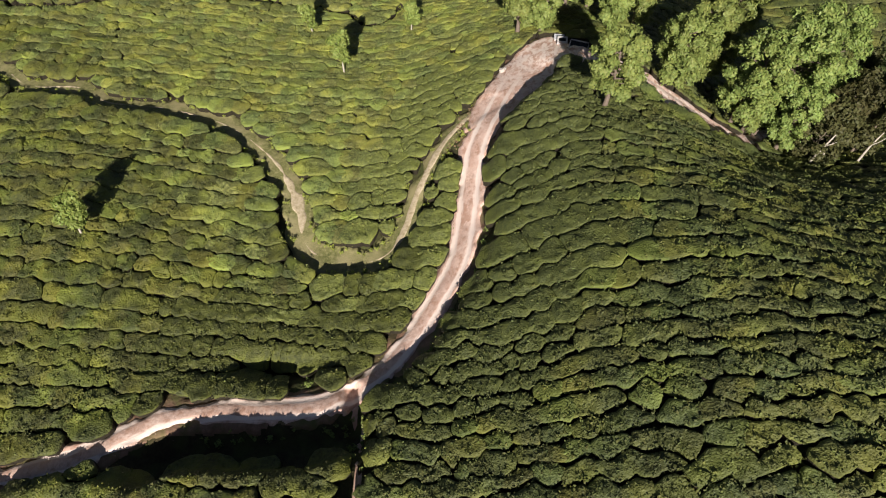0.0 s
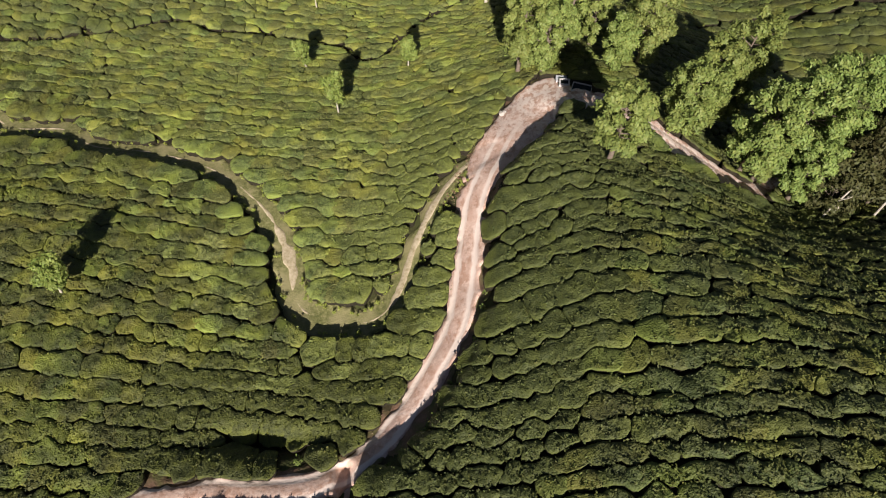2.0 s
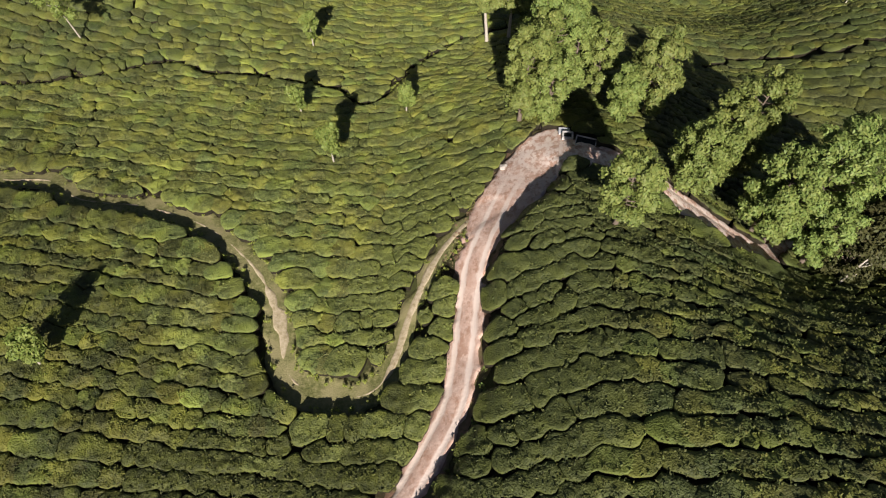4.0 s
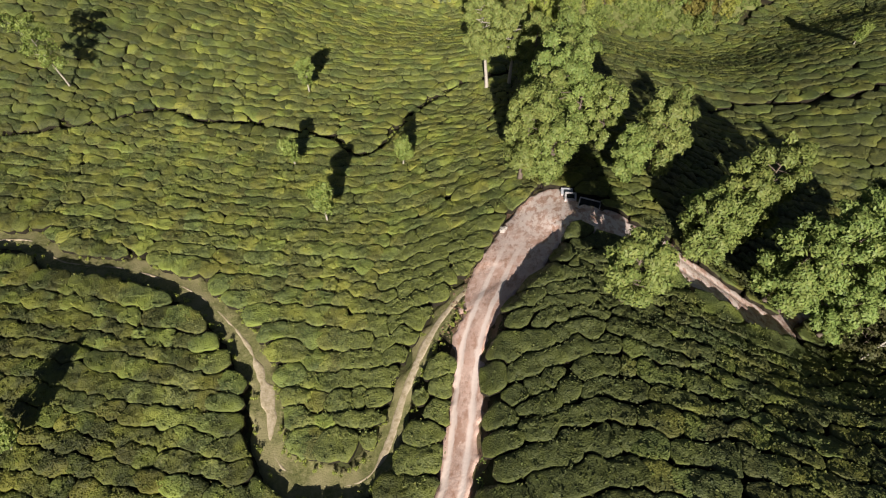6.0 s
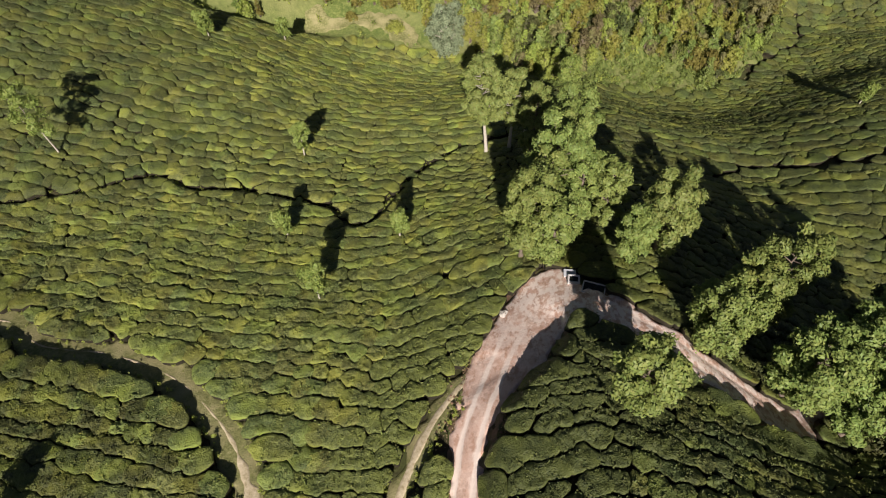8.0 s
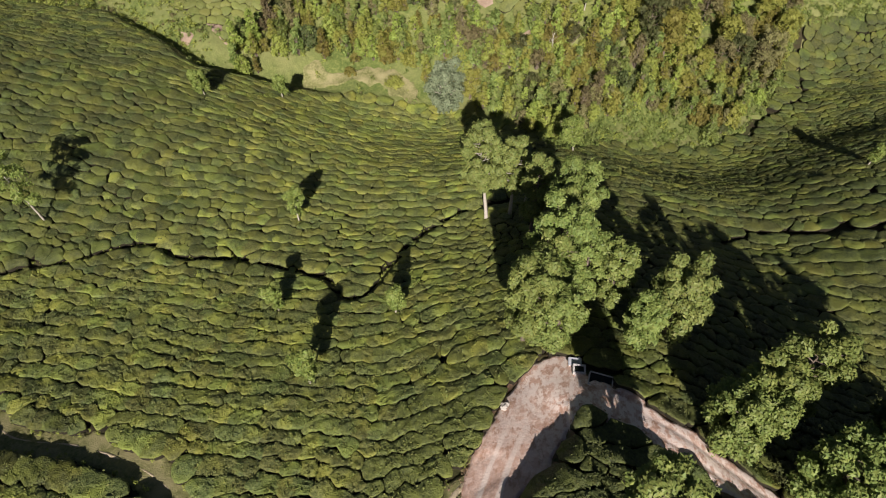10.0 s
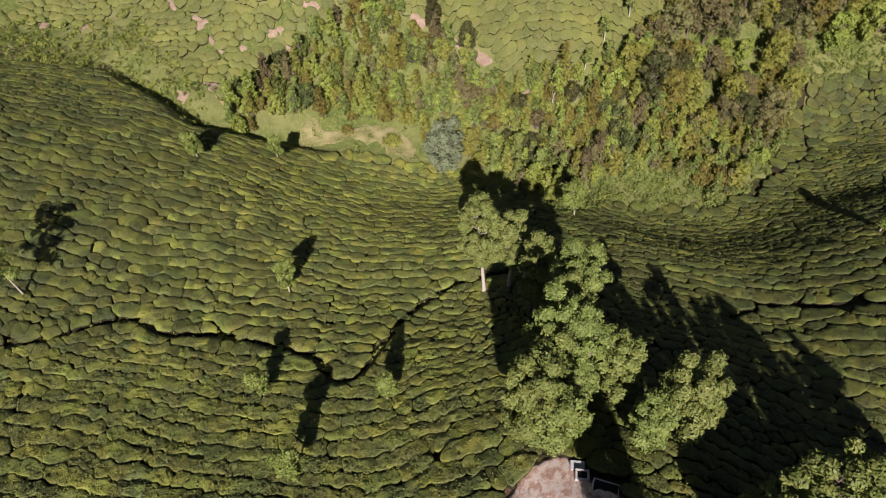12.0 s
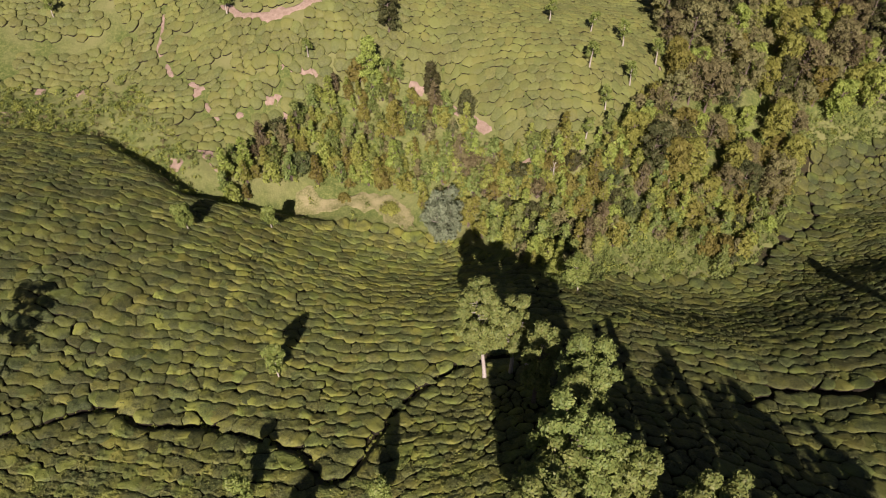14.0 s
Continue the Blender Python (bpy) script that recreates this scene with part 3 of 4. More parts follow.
def tea_seeds(spacing, least, most, east, south=-99, north=999):
    out = []
    row = 5000 * east + (2500 if south > 0 else 0)
    c = -14.0
    while c < 175:
        x = -92 + np.cumsum(rng.uniform(least, most, int(190 / least)))
        x = x[x < 98]
        y = np.full(len(x), c)
        for _ in range(3):
            y = c + row_bend(x, y)
        zone = np.where(y > far_edge(x) - 1, 2, (x > road_x(y)).astype(int))
        mine = (zone == east) & (y >= south) & (y < north)
        out.append(np.stack([x, y + rng.normal(0, 1, len(x)) * spacing * np.where(y > 62, 0.15 + 0.06 * (east == 1), np.where(east == 1, 0.14, 0.1)), np.full(len(x), row)], -1)[mine])
        c += spacing * rng.uniform(0.9, 1.1)
        row += 1
    return np.concatenate(out)


seeds = np.concatenate([tea_seeds(1.55, 0.8, 1.7, 0), tea_seeds(1.3, 0.75, 1.9, 1, north=60), tea_seeds(1.5, 0.9, 2.2, 1, south=60), tea_seeds(1.45, 1.0, 2.2, 2)])
sx, sy = seeds[:, 0], seeds[:, 1]
keep = (sy > -2) & (sy < 166) & (np.abs(sx - 2) < 33 + 0.5 * np.clip(sy, 0, 200))
off, s, side, d = off_road(sx, sy)
keep &= off > np.where(side > 0, 0.7 + 1.3 * vnoise(sx / 1.3, sy / 1.3, 57) ** 2 * smooth((s - 0.5) / 0.1) * smooth((0.8 - s) / 0.04) + 3.0 * smooth((0.47 - s) / 0.04) * smooth((s - 0.28) / 0.04) + 1.0 * smooth((s - 0.45) / 0.03) * smooth((0.62 - s) / 0.04) + 0.9 * smooth((s - 0.87) / 0.05), 0.75)
d, s, side = away(sx, sy, PATH, True)
keep &= d > np.where(side > 0, 2.35 - 1.0 * smooth((s - 0.78) / 0.05), 1.6 - 0.5 * smooth((s - 0.78) / 0.06))
keep &= away(sx, sy, TRAIL)[0] > 0.85
keep &= ((sx + 12.0) / 4.2) ** 2 + ((sy - 15.1) / 0.9) ** 2 > 0.4 + 1.2 * vnoise(sx / 1.5, sy / 1.5, 58)
keep &= away(sx, sy, TRAIL_EAST)[0] > 0.95
keep &= away(sx, sy, TRAIL_FAR_EAST)[0] > 1.0
keep &= away(sx, sy, GULLY)[0] > 1.0
for px, py, l, _ in PATCHES:
    keep &= np.hypot(sx - px, sy - py) > 0.75 * l + 0.5
keep &= np.hypot(sx - 13.2, sy - 47.9) > 1.9
keep &= np.hypot(sx - 11.7, sy - 49.4) > 1.6
valley = (sy > north_edge(sx) - 0.6) & (sy < far_edge(sx))
far = sy >= far_edge(sx)
keep &= ~valley
for line, gap in ((RED_TRAIL, 0.9), (RED_BANK, 1.3), (RED_LOOP, 1.6)):
    keep &= away(sx, sy, line)[0] > gap
MEADOW = curve_through([(-95.2, 145.8), (-81.2, 146.6), (-71.7, 146.6), (-63.2, 148.5), (-61.7, 152.8), (-65.5, 157.2)])
meadow = away(sx, sy, MEADOW)[0] < 1.9 + 1.5 * (vnoise(sx / 3, sy / 3, 62) - 0.5)
keep &= ~(far & meadow)
keep &= ~(far & (sx < -4) & (vnoise(sx / 3, sy / 3, 61) < 0.24))
keep &= rng.uniform(0, 1, len(sx)) > 0.012
seeds = seeds[keep]
sx, sy, srow = seeds.T
N, A = len(seeds), 22

LINES = ((None, None), (PATH, 0.75), (TRAIL, 0.36), (TRAIL_EAST, 0.25), (GULLY, 0.4))


joint = rng.uniform(0, 1, N)
broken = rng.uniform(0, 1, N) < np.where(sy > far_edge(sx), 0.16, np.where(sy > 62, np.where(sx < 12, 0.28, 0.42), np.where(sx > road_x(sy), 0.24, 0.17)))
hill = (sx > road_x(sy)) & (sy < 46)
outer = (sy > far_edge(sx)).astype(float)


def bush_outlines():
    """Each bush fills its room between its neighbours: close in the row, a hand's width or more between rows."""
    ang = np.arange(A) * 2 * np.pi / A
    e = np.stack([np.cos(ang), np.sin(ang)], -1)
    order = np.argsort(sy)
    r = np.where(sy[:, None] > far_edge(sx)[:, None], 1.25, 1.6) * np.ones((N, A))
    ysort = sy[order]
    for i in range(N):
        lo, hi = np.searchsorted(ysort, (sy[i] - 4.2, sy[i] + 4.2))
        j = order[lo:hi]
        j = j[(np.abs(sx[j] - sx[i]) < 4.2) & (j != i)]
        v = np.stack([sx[j] - sx[i], sy[j] - sy[i]], -1)
        dist = np.hypot(v[:, 0], v[:, 1])
        gap = np.where(srow[j] == srow[i], -0.45 + 0.47 * (broken[np.minimum(i, j)]), np.where(hill[i], 0.035, 0.015) + 0.05 * (joint[j] + joint[i]))
        dot = v @ e.T
        room = np.where(dot > 0.05, (dist / 2 - gap)[:, None] * dist[:, None] / np.maximum(dot, 0.05), 9.0)
        if len(j):
            r[i] = np.minimum(r[i], room.min(0))
    r = np.maximum(r, 0.22)
    wob = 0.6 * vnoise(sx[:, None] * 3 + 2.2 * e[None, :, 0], sy[:, None] * 3 + 2.2 * e[None, :, 1], 71) + 0.4 * rng.uniform(0, 1, (N, A))
    r = r * (0.95 + 0.12 * wob)
    soft = (np.roll(r, 1, 1) + 2 * r + np.roll(r, -1, 1)) / 4
    r = np.minimum(r * 1.02, soft)
    room, s, _, _ = off_road(sx, sy)
    room = room + 0.25 + 0.45 * (s > 0.79) * (s < 0.88)
    d, s, side = away(sx, sy, PATH, True)
    room = np.minimum(room, d - 0.75 - 0.45 * (side > 0) * (s < 0.79))
    r = np.minimum(r, np.maximum(room, 0.55)[:, None] * (0.92 + 0.16 * wob))
    for _ in range(2):
        px, py = sx[:, None] + r * e[:, 0], sy[:, None] + r * e[:, 1]
        for line, hw in LINES:
            if line is None:
                short = 0.05 - off_road(px, py)[0]
            else:
                d, s, side = away(px, py, line, True)
                short = hw + (0.5 * (side > 0) * (s < 0.79) + 0.3 * (s > 0.66) * (s < 0.79)) * (line is PATH) - d
            r = np.maximum(r - np.clip(short, 0, 0.8), 0.2)
    return r, e


R, DIRS = bush_outlines()
RINGS = np.array([0.3, 0.55, 0.8, 0.94, 0.99, 1.0, 0.95])
TOPS = np.array([1.0, 1.0, 1.0, 0.97, 0.9, 0.74, -0.25])
size = np.sqrt((R**2).mean(1))
TALL = (0.78 + 0.06 * rng.uniform(0, 1, N) + 0.22 * vnoise(sx / 3, sy / 3, 91)) * np.clip(0.75 + 0.2 * size, 0.6, 1.05) * np.where(sy > far_edge(sx), np.where(sx < -6, 0.85, 0.6), 1.0)
DOME = np.where(sy > far_edge(sx), np.where(sx < -6, 0.2, 0.08), 0.03 + 0.09 * rng.uniform(0, 1, N) ** 2)
SHOOTS = 60


def bush_mesh(pick, coarse=0):
    """Vertices and faces of the bushes picked, in one go; coarse for those far off."""
    rings, tops = (RINGS[[1, 3, 4, 5, 6]], TOPS[[1, 3, 4, 5, 6]]) if coarse else (RINGS, TOPS)
    hop = 2 if coarse == 2 else 1
    n, k, A = len(pick), len(rings), R.shape[1] // hop
    out, dirs = R[pick][:, ::hop], DIRS[::hop]
    q = rings[None, :, None] * out[:, None, :]
    x = sx[pick, None, None] + q * dirs[None, None, :, 0]
    y = sy[pick, None, None] + q * dirs[None, None, :, 1]
    x = np.concatenate([sx[pick, None], x.reshape(n, -1)], 1)
    y = np.concatenate([sy[pick, None], y.reshape(n, -1)], 1)
    x, y = x + 0.4 * (vnoise(x * 1.1, y * 1.1, 83) - 0.5) + 0.14 * (vnoise(x * 3.1, y * 3.1, 84) - 0.5), y + 0.5 * (vnoise(x * 1.1, y * 1.1, 85) - 0.5) + 0.16 * (vnoise(x * 3.1, y * 3.1, 86) - 0.5)
    up = np.concatenate([np.full((n, 1), 1.0), np.repeat(tops, A)[None].repeat(n, 0)], 1) * TALL[pick, None]
    lump = 0.2 * (vnoise(x * 1.7, y * 1.7, 81) - 0.5) + 0.2 * (vnoise(x * 5.3, y * 5.3, 82) - 0.5)
    ring = np.concatenate([[0.0], np.repeat(rings, A)])[None]
    z = ground(x, y) + up - DOME[pick, None] * ring**2 * (up > 0.2) + lump * (up > 0.2)
    per = 1 + k * A
    a = np.arange(A)
    b = (a + 1) % A
    tri = np.stack([0 * a, 1 + a, 1 + b], -1)
    quad = np.concatenate([np.stack([1 + m * A + a, 1 + (m + 1) * A + a, 1 + (m + 1) * A + b, 1 + m * A + b], -1) for m in range(k - 1)])
    verts = np.stack([x, y, z], -1)
    # loose shoots that stand out of the plucked top
    m = (SHOOTS, 32, 24)[int(coarse)]
    lr = np.random.default_rng(int(pick[0]) + 3)
    t, u = lr.uniform(0, A, (n, m)), np.sqrt(lr.uniform(0, 1, (n, m))) * 1.0
    k0 = np.floor(t).astype(int) % A
    k1, w = (k0 + 1) % A, t - np.floor(t)
    rows = np.arange(n)[:, None]
    rr = out[rows, k0] * (1 - w) + out[rows, k1] * w
    an = t * 2 * np.pi / A
    lx, ly = sx[pick, None] + u * rr * np.cos(an), sy[pick, None] + u * rr * np.sin(an)
    lump = 0.2 * (vnoise(lx * 1.7, ly * 1.7, 81) - 0.5) + 0.2 * (vnoise(lx * 5.3, ly * 5.3, 82) - 0.5)
    lz = ground(lx, ly) + np.interp(u, np.r_[0, RINGS[:5], 1.0], np.r_[1.02, TOPS[:5], 0.5]) * TALL[pick, None] - DOME[pick, None] * u**2 + lump + 0.02
    gx = (folds(lx + 0.5, ly) - folds(lx - 0.5, ly))[..., None]
    gy = (folds(lx, ly + 0.5) - folds(lx, ly - 0.5))[..., None]
    facing = lr.normal(0, 0.75, (n, m, 3)) + np.concatenate([-gx, -gy, 0 * gx + 1], -1)
    facing /= np.linalg.norm(facing, axis=-1, keepdims=True)
    a1 = np.cross(facing, lr.normal(size=(n, m, 3)))
    a1 /= np.linalg.norm(a1, axis=-1, keepdims=True)
    b1 = np.cross(facing, a1)
    ln = lr.uniform(0.05, 0.13, (n, m, 1))
    mid = np.stack([lx, ly, lz], -1)
    blades = np.stack([mid - a1 * ln, mid + b1 * ln * 0.6, mid + a1 * ln + (0, 0, 0.04), mid - b1 * ln * 0.6], 2)
    verts = np.concatenate([verts, blades.reshape(n, m * 4, 3)], 1)
    per2 = per + 4 * m
    base = (np.arange(n) * per2)[:, None, None]
    quad = np.concatenate([quad, per + np.arange(4 * m).reshape(-1, 4)])
    # lowest side band takes the stem colour that darkens the gaps
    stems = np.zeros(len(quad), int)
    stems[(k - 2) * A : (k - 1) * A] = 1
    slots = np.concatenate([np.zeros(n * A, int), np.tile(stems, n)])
    return verts, [(tri[None] + base).reshape(-1, 3), (quad[None] + base).reshape(-1, 4)], slots


picked = (sx > -22) & (sx < 16) & (sy > 10) & (sy < 48)
ids = np.nonzero(picked)[0]
ids = ids[np.argsort(np.abs(away(sx[ids], sy[ids], ROAD)[0]))][:290]
single = np.zeros(N, bool)
single[ids] = True
V = bush_mesh(ids)[0]
(tri_1, quad_1), slots_1 = bush_mesh(ids[:1])[1:]
dull = ~hill & (sx < 5) & (sy + 0.9 * sx + 10 * (vnoise(sx / 5, sy / 5, 98) - 0.5) + 14 * (joint - 0.5) < 16)
for i, v in zip(ids, V):
    foot = np.array([sx[i], sy[i], float(ground(sx[i : i + 1], sy[i : i + 1])[0])])
    ob = build("tea_bush", v - foot, [tri_1, quad_1], TEA if hill[i] else TEA_DULL if dull[i] else TEA_FLUSH, second=TWIGS, slots=slots_1)
    ob.location = foot
    broad = "wide" if size[i] > 1.0 else "small"
    tagged(ob, f"{broad} flat-topped green tea bush near dirt road", "bush", "tea bushes near the road")
fields = (
    ("tea_field_west", dull & (sy < 100), "rows of clipped deep green tea bushes on lower slope"),
    ("tea_field_upper", ~hill & (sx < 10.5) & (sy < 64), "rows of clipped yellow-green tea bushes above footpath"),
    ("tea_field_middle", ~hill & (sx < 10.5) & (sx + 10 * (vnoise(sx / 6, sy / 6, 97) - 0.5) + 26 * (joint - 0.5) > -28) & (sy < 125), "bright flat-topped tea bushes above valley"),
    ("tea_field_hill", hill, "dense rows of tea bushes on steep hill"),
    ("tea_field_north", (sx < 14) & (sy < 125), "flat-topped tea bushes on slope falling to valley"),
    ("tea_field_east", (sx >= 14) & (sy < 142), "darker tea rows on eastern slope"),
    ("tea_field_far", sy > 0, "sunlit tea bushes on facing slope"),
)
left = ~single
for name, mask, label in fields:
    mask = mask & left & ((sy < far_edge(sx)) | (name == "tea_field_far"))
    left &= ~mask
    if mask.any():
        v, f, slots = bush_mesh(np.nonzero(mask)[0], {"tea_field_far": 2, "tea_field_east": 1, "tea_field_north": 1, "tea_field_middle": 1}.get(name, 0))
        tagged(build(name, v.reshape(-1, 3), f, TEA_FAR if name == "tea_field_far" else TEA_FLUSH if name in ("tea_field_upper", "tea_field_middle") else TEA_DULL if name == "tea_field_west" else TEA, second=TWIGS, slots=slots), label, "tea bushes", kind="stuff")


# ---- trees ----
def tube(bm, points, radii, sides=7):
    rings = []
    for n, (p, r) in enumerate(zip(points, radii)):
        p = Vector(p)
        way = (Vector(points[min(n + 1, len(points) - 1)]) - Vector(points[max(n - 1, 0)])).normalized()
        a = way.orthogonal().normalized()
        b = way.cross(a)
        rings.append([bm.verts.new(p + float(r) * (math.cos(t) * a + math.sin(t) * b)) for t in (2 * math.pi * k / sides for k in range(sides))])
    for one, two in zip(rings, rings[1:]):
        for k in range(sides):
            bm.faces.new((one[k], one[(k + 1) % sides], two[(k + 1) % sides], two[k])).smooth = True
    bm.faces.new(rings[-1])


def leaves(lobes, count, leaf, rnd, shell=0.45, up=0.35, wild=0.5):
    """Leaf blades in sprigs over lobes of (x, y, z, radius): loose outline, gaps between the lobes."""
    lobes = np.array(lobes)
    weight = lobes[:, 3] ** 2
    sprigs = count // 9
    which = rnd.choice(len(lobes), sprigs, p=weight / weight.sum())
    way = rnd.normal(size=(sprigs, 3))
    way[:, 2] += up
    way /= np.linalg.norm(way, axis=1)[:, None]
    far_out = (1 - shell * rnd.uniform(0, 1, sprigs) ** 2) * (0.82 + 0.3 * rnd.uniform(0, 1, sprigs))
    squash = np.array([1, 1, 0.85])
    centre = lobes[which, :3] + way * squash * (lobes[which, 3] * far_out)[:, None]
    centre = np.repeat(centre, 9, 0) + rnd.normal(0, leaf * 0.8, (sprigs * 9, 3))
    facing = np.repeat(way, 9, 0) * 0.9 + rnd.normal(0, wild, (sprigs * 9, 3)) + (0, 0, 0.35)
    facing /= np.linalg.norm(facing, axis=1)[:, None]
    a = np.cross(facing, rnd.normal(size=facing.shape))
    a /= np.linalg.norm(a, axis=1)[:, None]
    b = np.cross(facing, a)
    ln = leaf * rnd.uniform(0.6, 1.25, len(a))[:, None]
    droop = facing * ln * 0.25
    v = np.stack([centre - a * ln, centre + b * ln * 0.5 + droop * 0.4, centre + a * ln - droop, centre - b * ln * 0.5 + droop * 0.4], 1)
    return v.reshape(-1, 3), [np.arange(len(v) * 4).reshape(-1, 4)]


def tree(name, label, height, spread, seed, leaf_mat, bark, lobes=16, count=6000, leaf=0.16, bare=0.35, lean=(0, 0), girth=0.16, lobe_size=0.36, group="", slim=1.0, cone=False, dense=False):
    """A trunk with limbs that end in the lobes of a leafy crown."""
    rnd = np.random.default_rng(seed)
    root = tagged(new(name), label, "tree", group)
    root.empty_display_size = 0.5
    bm = bmesh.new()
    lx, ly = lean
    spine = [(lx * t**1.3 + 0.12 * math.sin(3 * t + seed) * t, ly * t**1.3 + 0.12 * math.cos(4 * t + seed) * t, height * 0.92 * t - 0.3 * (t == 0)) for t in np.linspace(0, 1, 9)]
    tube(bm, spine, [girth * (1.25 - t) ** 1.1 if t else girth * 1.5 for t in np.linspace(0, 1, 9)])
    ends = []
    for n in range(lobes):
        t = bare + (1 - bare) * (n + 0.5) / lobes
        k = min(int(t * 8), 7)
        at = Vector(spine[k]).lerp(Vector(spine[k + 1]), float(t * 8 - k))
        ang = n * 2.4 + rnd.uniform(-0.5, 0.5)
        u = (t - bare) / (1 - bare)
        out = spread * slim * (0.4 + 0.6 * math.sin(math.pi * min(0.15 + (0.75 if cone else 0.55) * u, 1))) * rnd.uniform(0.45, 0.95) * (1 - (0.75 * u if cone else 0.3 * u**3))
        end = at + Vector((math.cos(ang) * out, math.sin(ang) * out, rnd.uniform(0.1, 0.45) * out + 0.06 * height))
        mid = at.lerp(end, 0.5) - Vector((0, 0, 0.06 * out))
        tube(bm, [at, mid, end], [girth * 0.45 * (1.1 - t * 0.6), girth * 0.28 * (1.1 - t * 0.6), girth * 0.1], 5)
        ends.append((*end, spread * lobe_size * rnd.uniform(0.65, 1.2) * (1 - (0.4 if cone else 0.1) * u)))
    ends.append((spine[-1][0], spine[-1][1], spine[-1][2] + 0.1, spread * lobe_size * 1.05))
    part("trunk", bm, bark, root, "pale trunk and limbs" if bark is BARK else "")
    v, f = leaves(ends, count, leaf, rnd, *((0.25, 0.8, 0.32) if dense else ()))
    build("crown", v, f, leaf_mat, root)
    return root


def stand(ob, x, y, turn=0.0, scale=1.0, sink=0.0):
    ob.matrix_basis = Matrix.Translation((x, y, float(ground(np.array([x]), np.array([y]))[0]) - sink)) @ Matrix.Rotation(turn, 4, "Z") @ Matrix.Scale(scale, 4)
    return ob


# tall trees above the tanks and along the eastern road
BIG = (
    (10.6, 57.6, 13.0, 2.7, LEAF, 21), (7.8, 52.6, 11.6, 2.4, LEAF, 24), (9.9, 51.2, 9.0, 1.9, LEAF, 25), (9.0, 55.0, 11.8, 2.3, LEAF, 26), (13.3, 57.6, 10.0, 1.8, LEAF, 34),
    (15.4, 56.4, 9.0, 1.7, LEAF, 27), (19.7, 52.9, 9.8, 2.3, LEAF_PALE, 28), (17.0, 51.8, 6.2, 1.8, LEAF, 42), (21.5, 42.6, 8.4, 2.6, LEAF, 29),
    (25.4, 45.4, 13.6, 2.3, LEAF, 30), (23.4, 44.0, 10.5, 2.2, LEAF, 40), (26.2, 38.6, 11.0, 2.6, LEAF, 31), (28.9, 38.4, 13.6, 3.0, LEAF, 33), (29.6, 35.6, 8.6, 1.7, LEAF, 43), (27.2, 37.8, 6.2, 1.3, LEAF, 32), (32.2, 40.6, 13.5, 2.8, LEAF, 44),
    (10.4, 69.7, 12.2, 1.8, LEAF_PALE, 35), (13.3, 65.4, 12.4, 2.7, LEAF, 45), (11.9, 62.2, 11.8, 2.0, LEAF, 46),
    (5.9, 74.2, 12.6, 2.6, LEAF_PALE, 36), (8.6, 74.6, 11.6, 2.2, LEAF_PALE, 37), (10.4, 75.6, 8.0, 1.5, LEAF_DARK, 38), (13.3, 36.0, 8.0, 2.1, LEAF, 39),
)
for x, y, h, spread, leaf_mat, seed in BIG:
    white = y > 73
    stand(tree("tree", "tall broad-leaved tree with bright green layered crown" if leaf_mat is LEAF else "tall tree with pale green crown and light trunk", h, spread, seed, leaf_mat, BARK if white else DARKBARK, int(15 * spread + 9), int(6500 * spread + 6000), 0.15, 0.42 if white else 0.3 if seed == 39 else 0.16, (-1.3, 2.4) if seed == 36 else (0, 0), group="tall trees by the road", girth=0.2, lobe_size=0.26, dense=True), x, y)

# thin trees at the eastern edge, half bare
for n, (x, y, h) in enumerate(((31.6, 34.2, 6.5), (33.4, 36.2, 8.5), (35.6, 34.6, 8.0), (36.4, 38.4, 10.0), (33.8, 43.6, 12.0), (38.6, 42.0, 11.0))):
    stand(tree("slender_tree", "thin half-bare tree with grey-green leaves", h, 2.0, 60 + n, LEAF_DARK, DARKBARK, 20, 8000, 0.18, 0.1, (0.6, 0.3), 0.11, group="thin trees at field edge"), x, y)

# shade trees scattered through the tea
SHADE = (
    (-43.2, 70.9, 10.0, 1.9, (-1.6, 0.8), 71), (-16.6, 75.2, 5.6, 1.0, (0.2, 0.2), 72), (-15.3, 59.3, 4.6, 0.75, (-0.6, 0.0), 73), (-10.6, 50.1, 6.2, 0.95, (0.0, 0.1), 74),
    (-29.9, 26.7, 5.0, 1.1, (0.6, 1.0), 75), (-3.7, 58.5, 4.6, 0.8, (0.1, 0.1), 76), (-34.0, 99.9, 4.6, 1.2, (-0.2, 0.2), 77), (-24.7, 105.9, 4.4, 1.0, (0.0, 0.2), 78), (19.3, 92.8, 6.5, 1.7, (-1.0, 0.2), 79),
    (59.4, 89.1, 4.0, 0.8, (0.3, 0.2), 80),
)
for x, y, h, spread, lean, seed in SHADE:
    stand(tree("shade_tree", "slender white-trunked shade tree with sparse light green crown", h, spread, seed, LEAF_YOUNG, BARK, 14, 4200, 0.14, 0.36, lean, 0.09, 0.42, "shade trees among tea"), x, y)
FAR_SHADE = ((23.7, 121.5), (27.1, 126.1), (31.9, 131.6), (24.9, 132.4), (26.1, 141.2), (19.2, 143.7), (31.7, 139.8), (38.0, 139.5), (-22.5, 137.7), (-73.7, 153.3), (-38.3, 147.6))
proto = tree("shade_tree", "small white-trunked shade tree on far tea slope", 4.6, 1.0, 91, LEAF_YOUNG, BARK, 9, 1300, 0.14, 0.5, (0.4, 0.2), 0.12, 0.45, "shade trees on far slope")
for n, (x, y) in enumerate(FAR_SHADE):
    ob = proto if n == 0 else copy_thing(proto, Matrix())
    stand(ob, x, y, 1.3 * n, 0.85 + 0.08 * (n % 4))

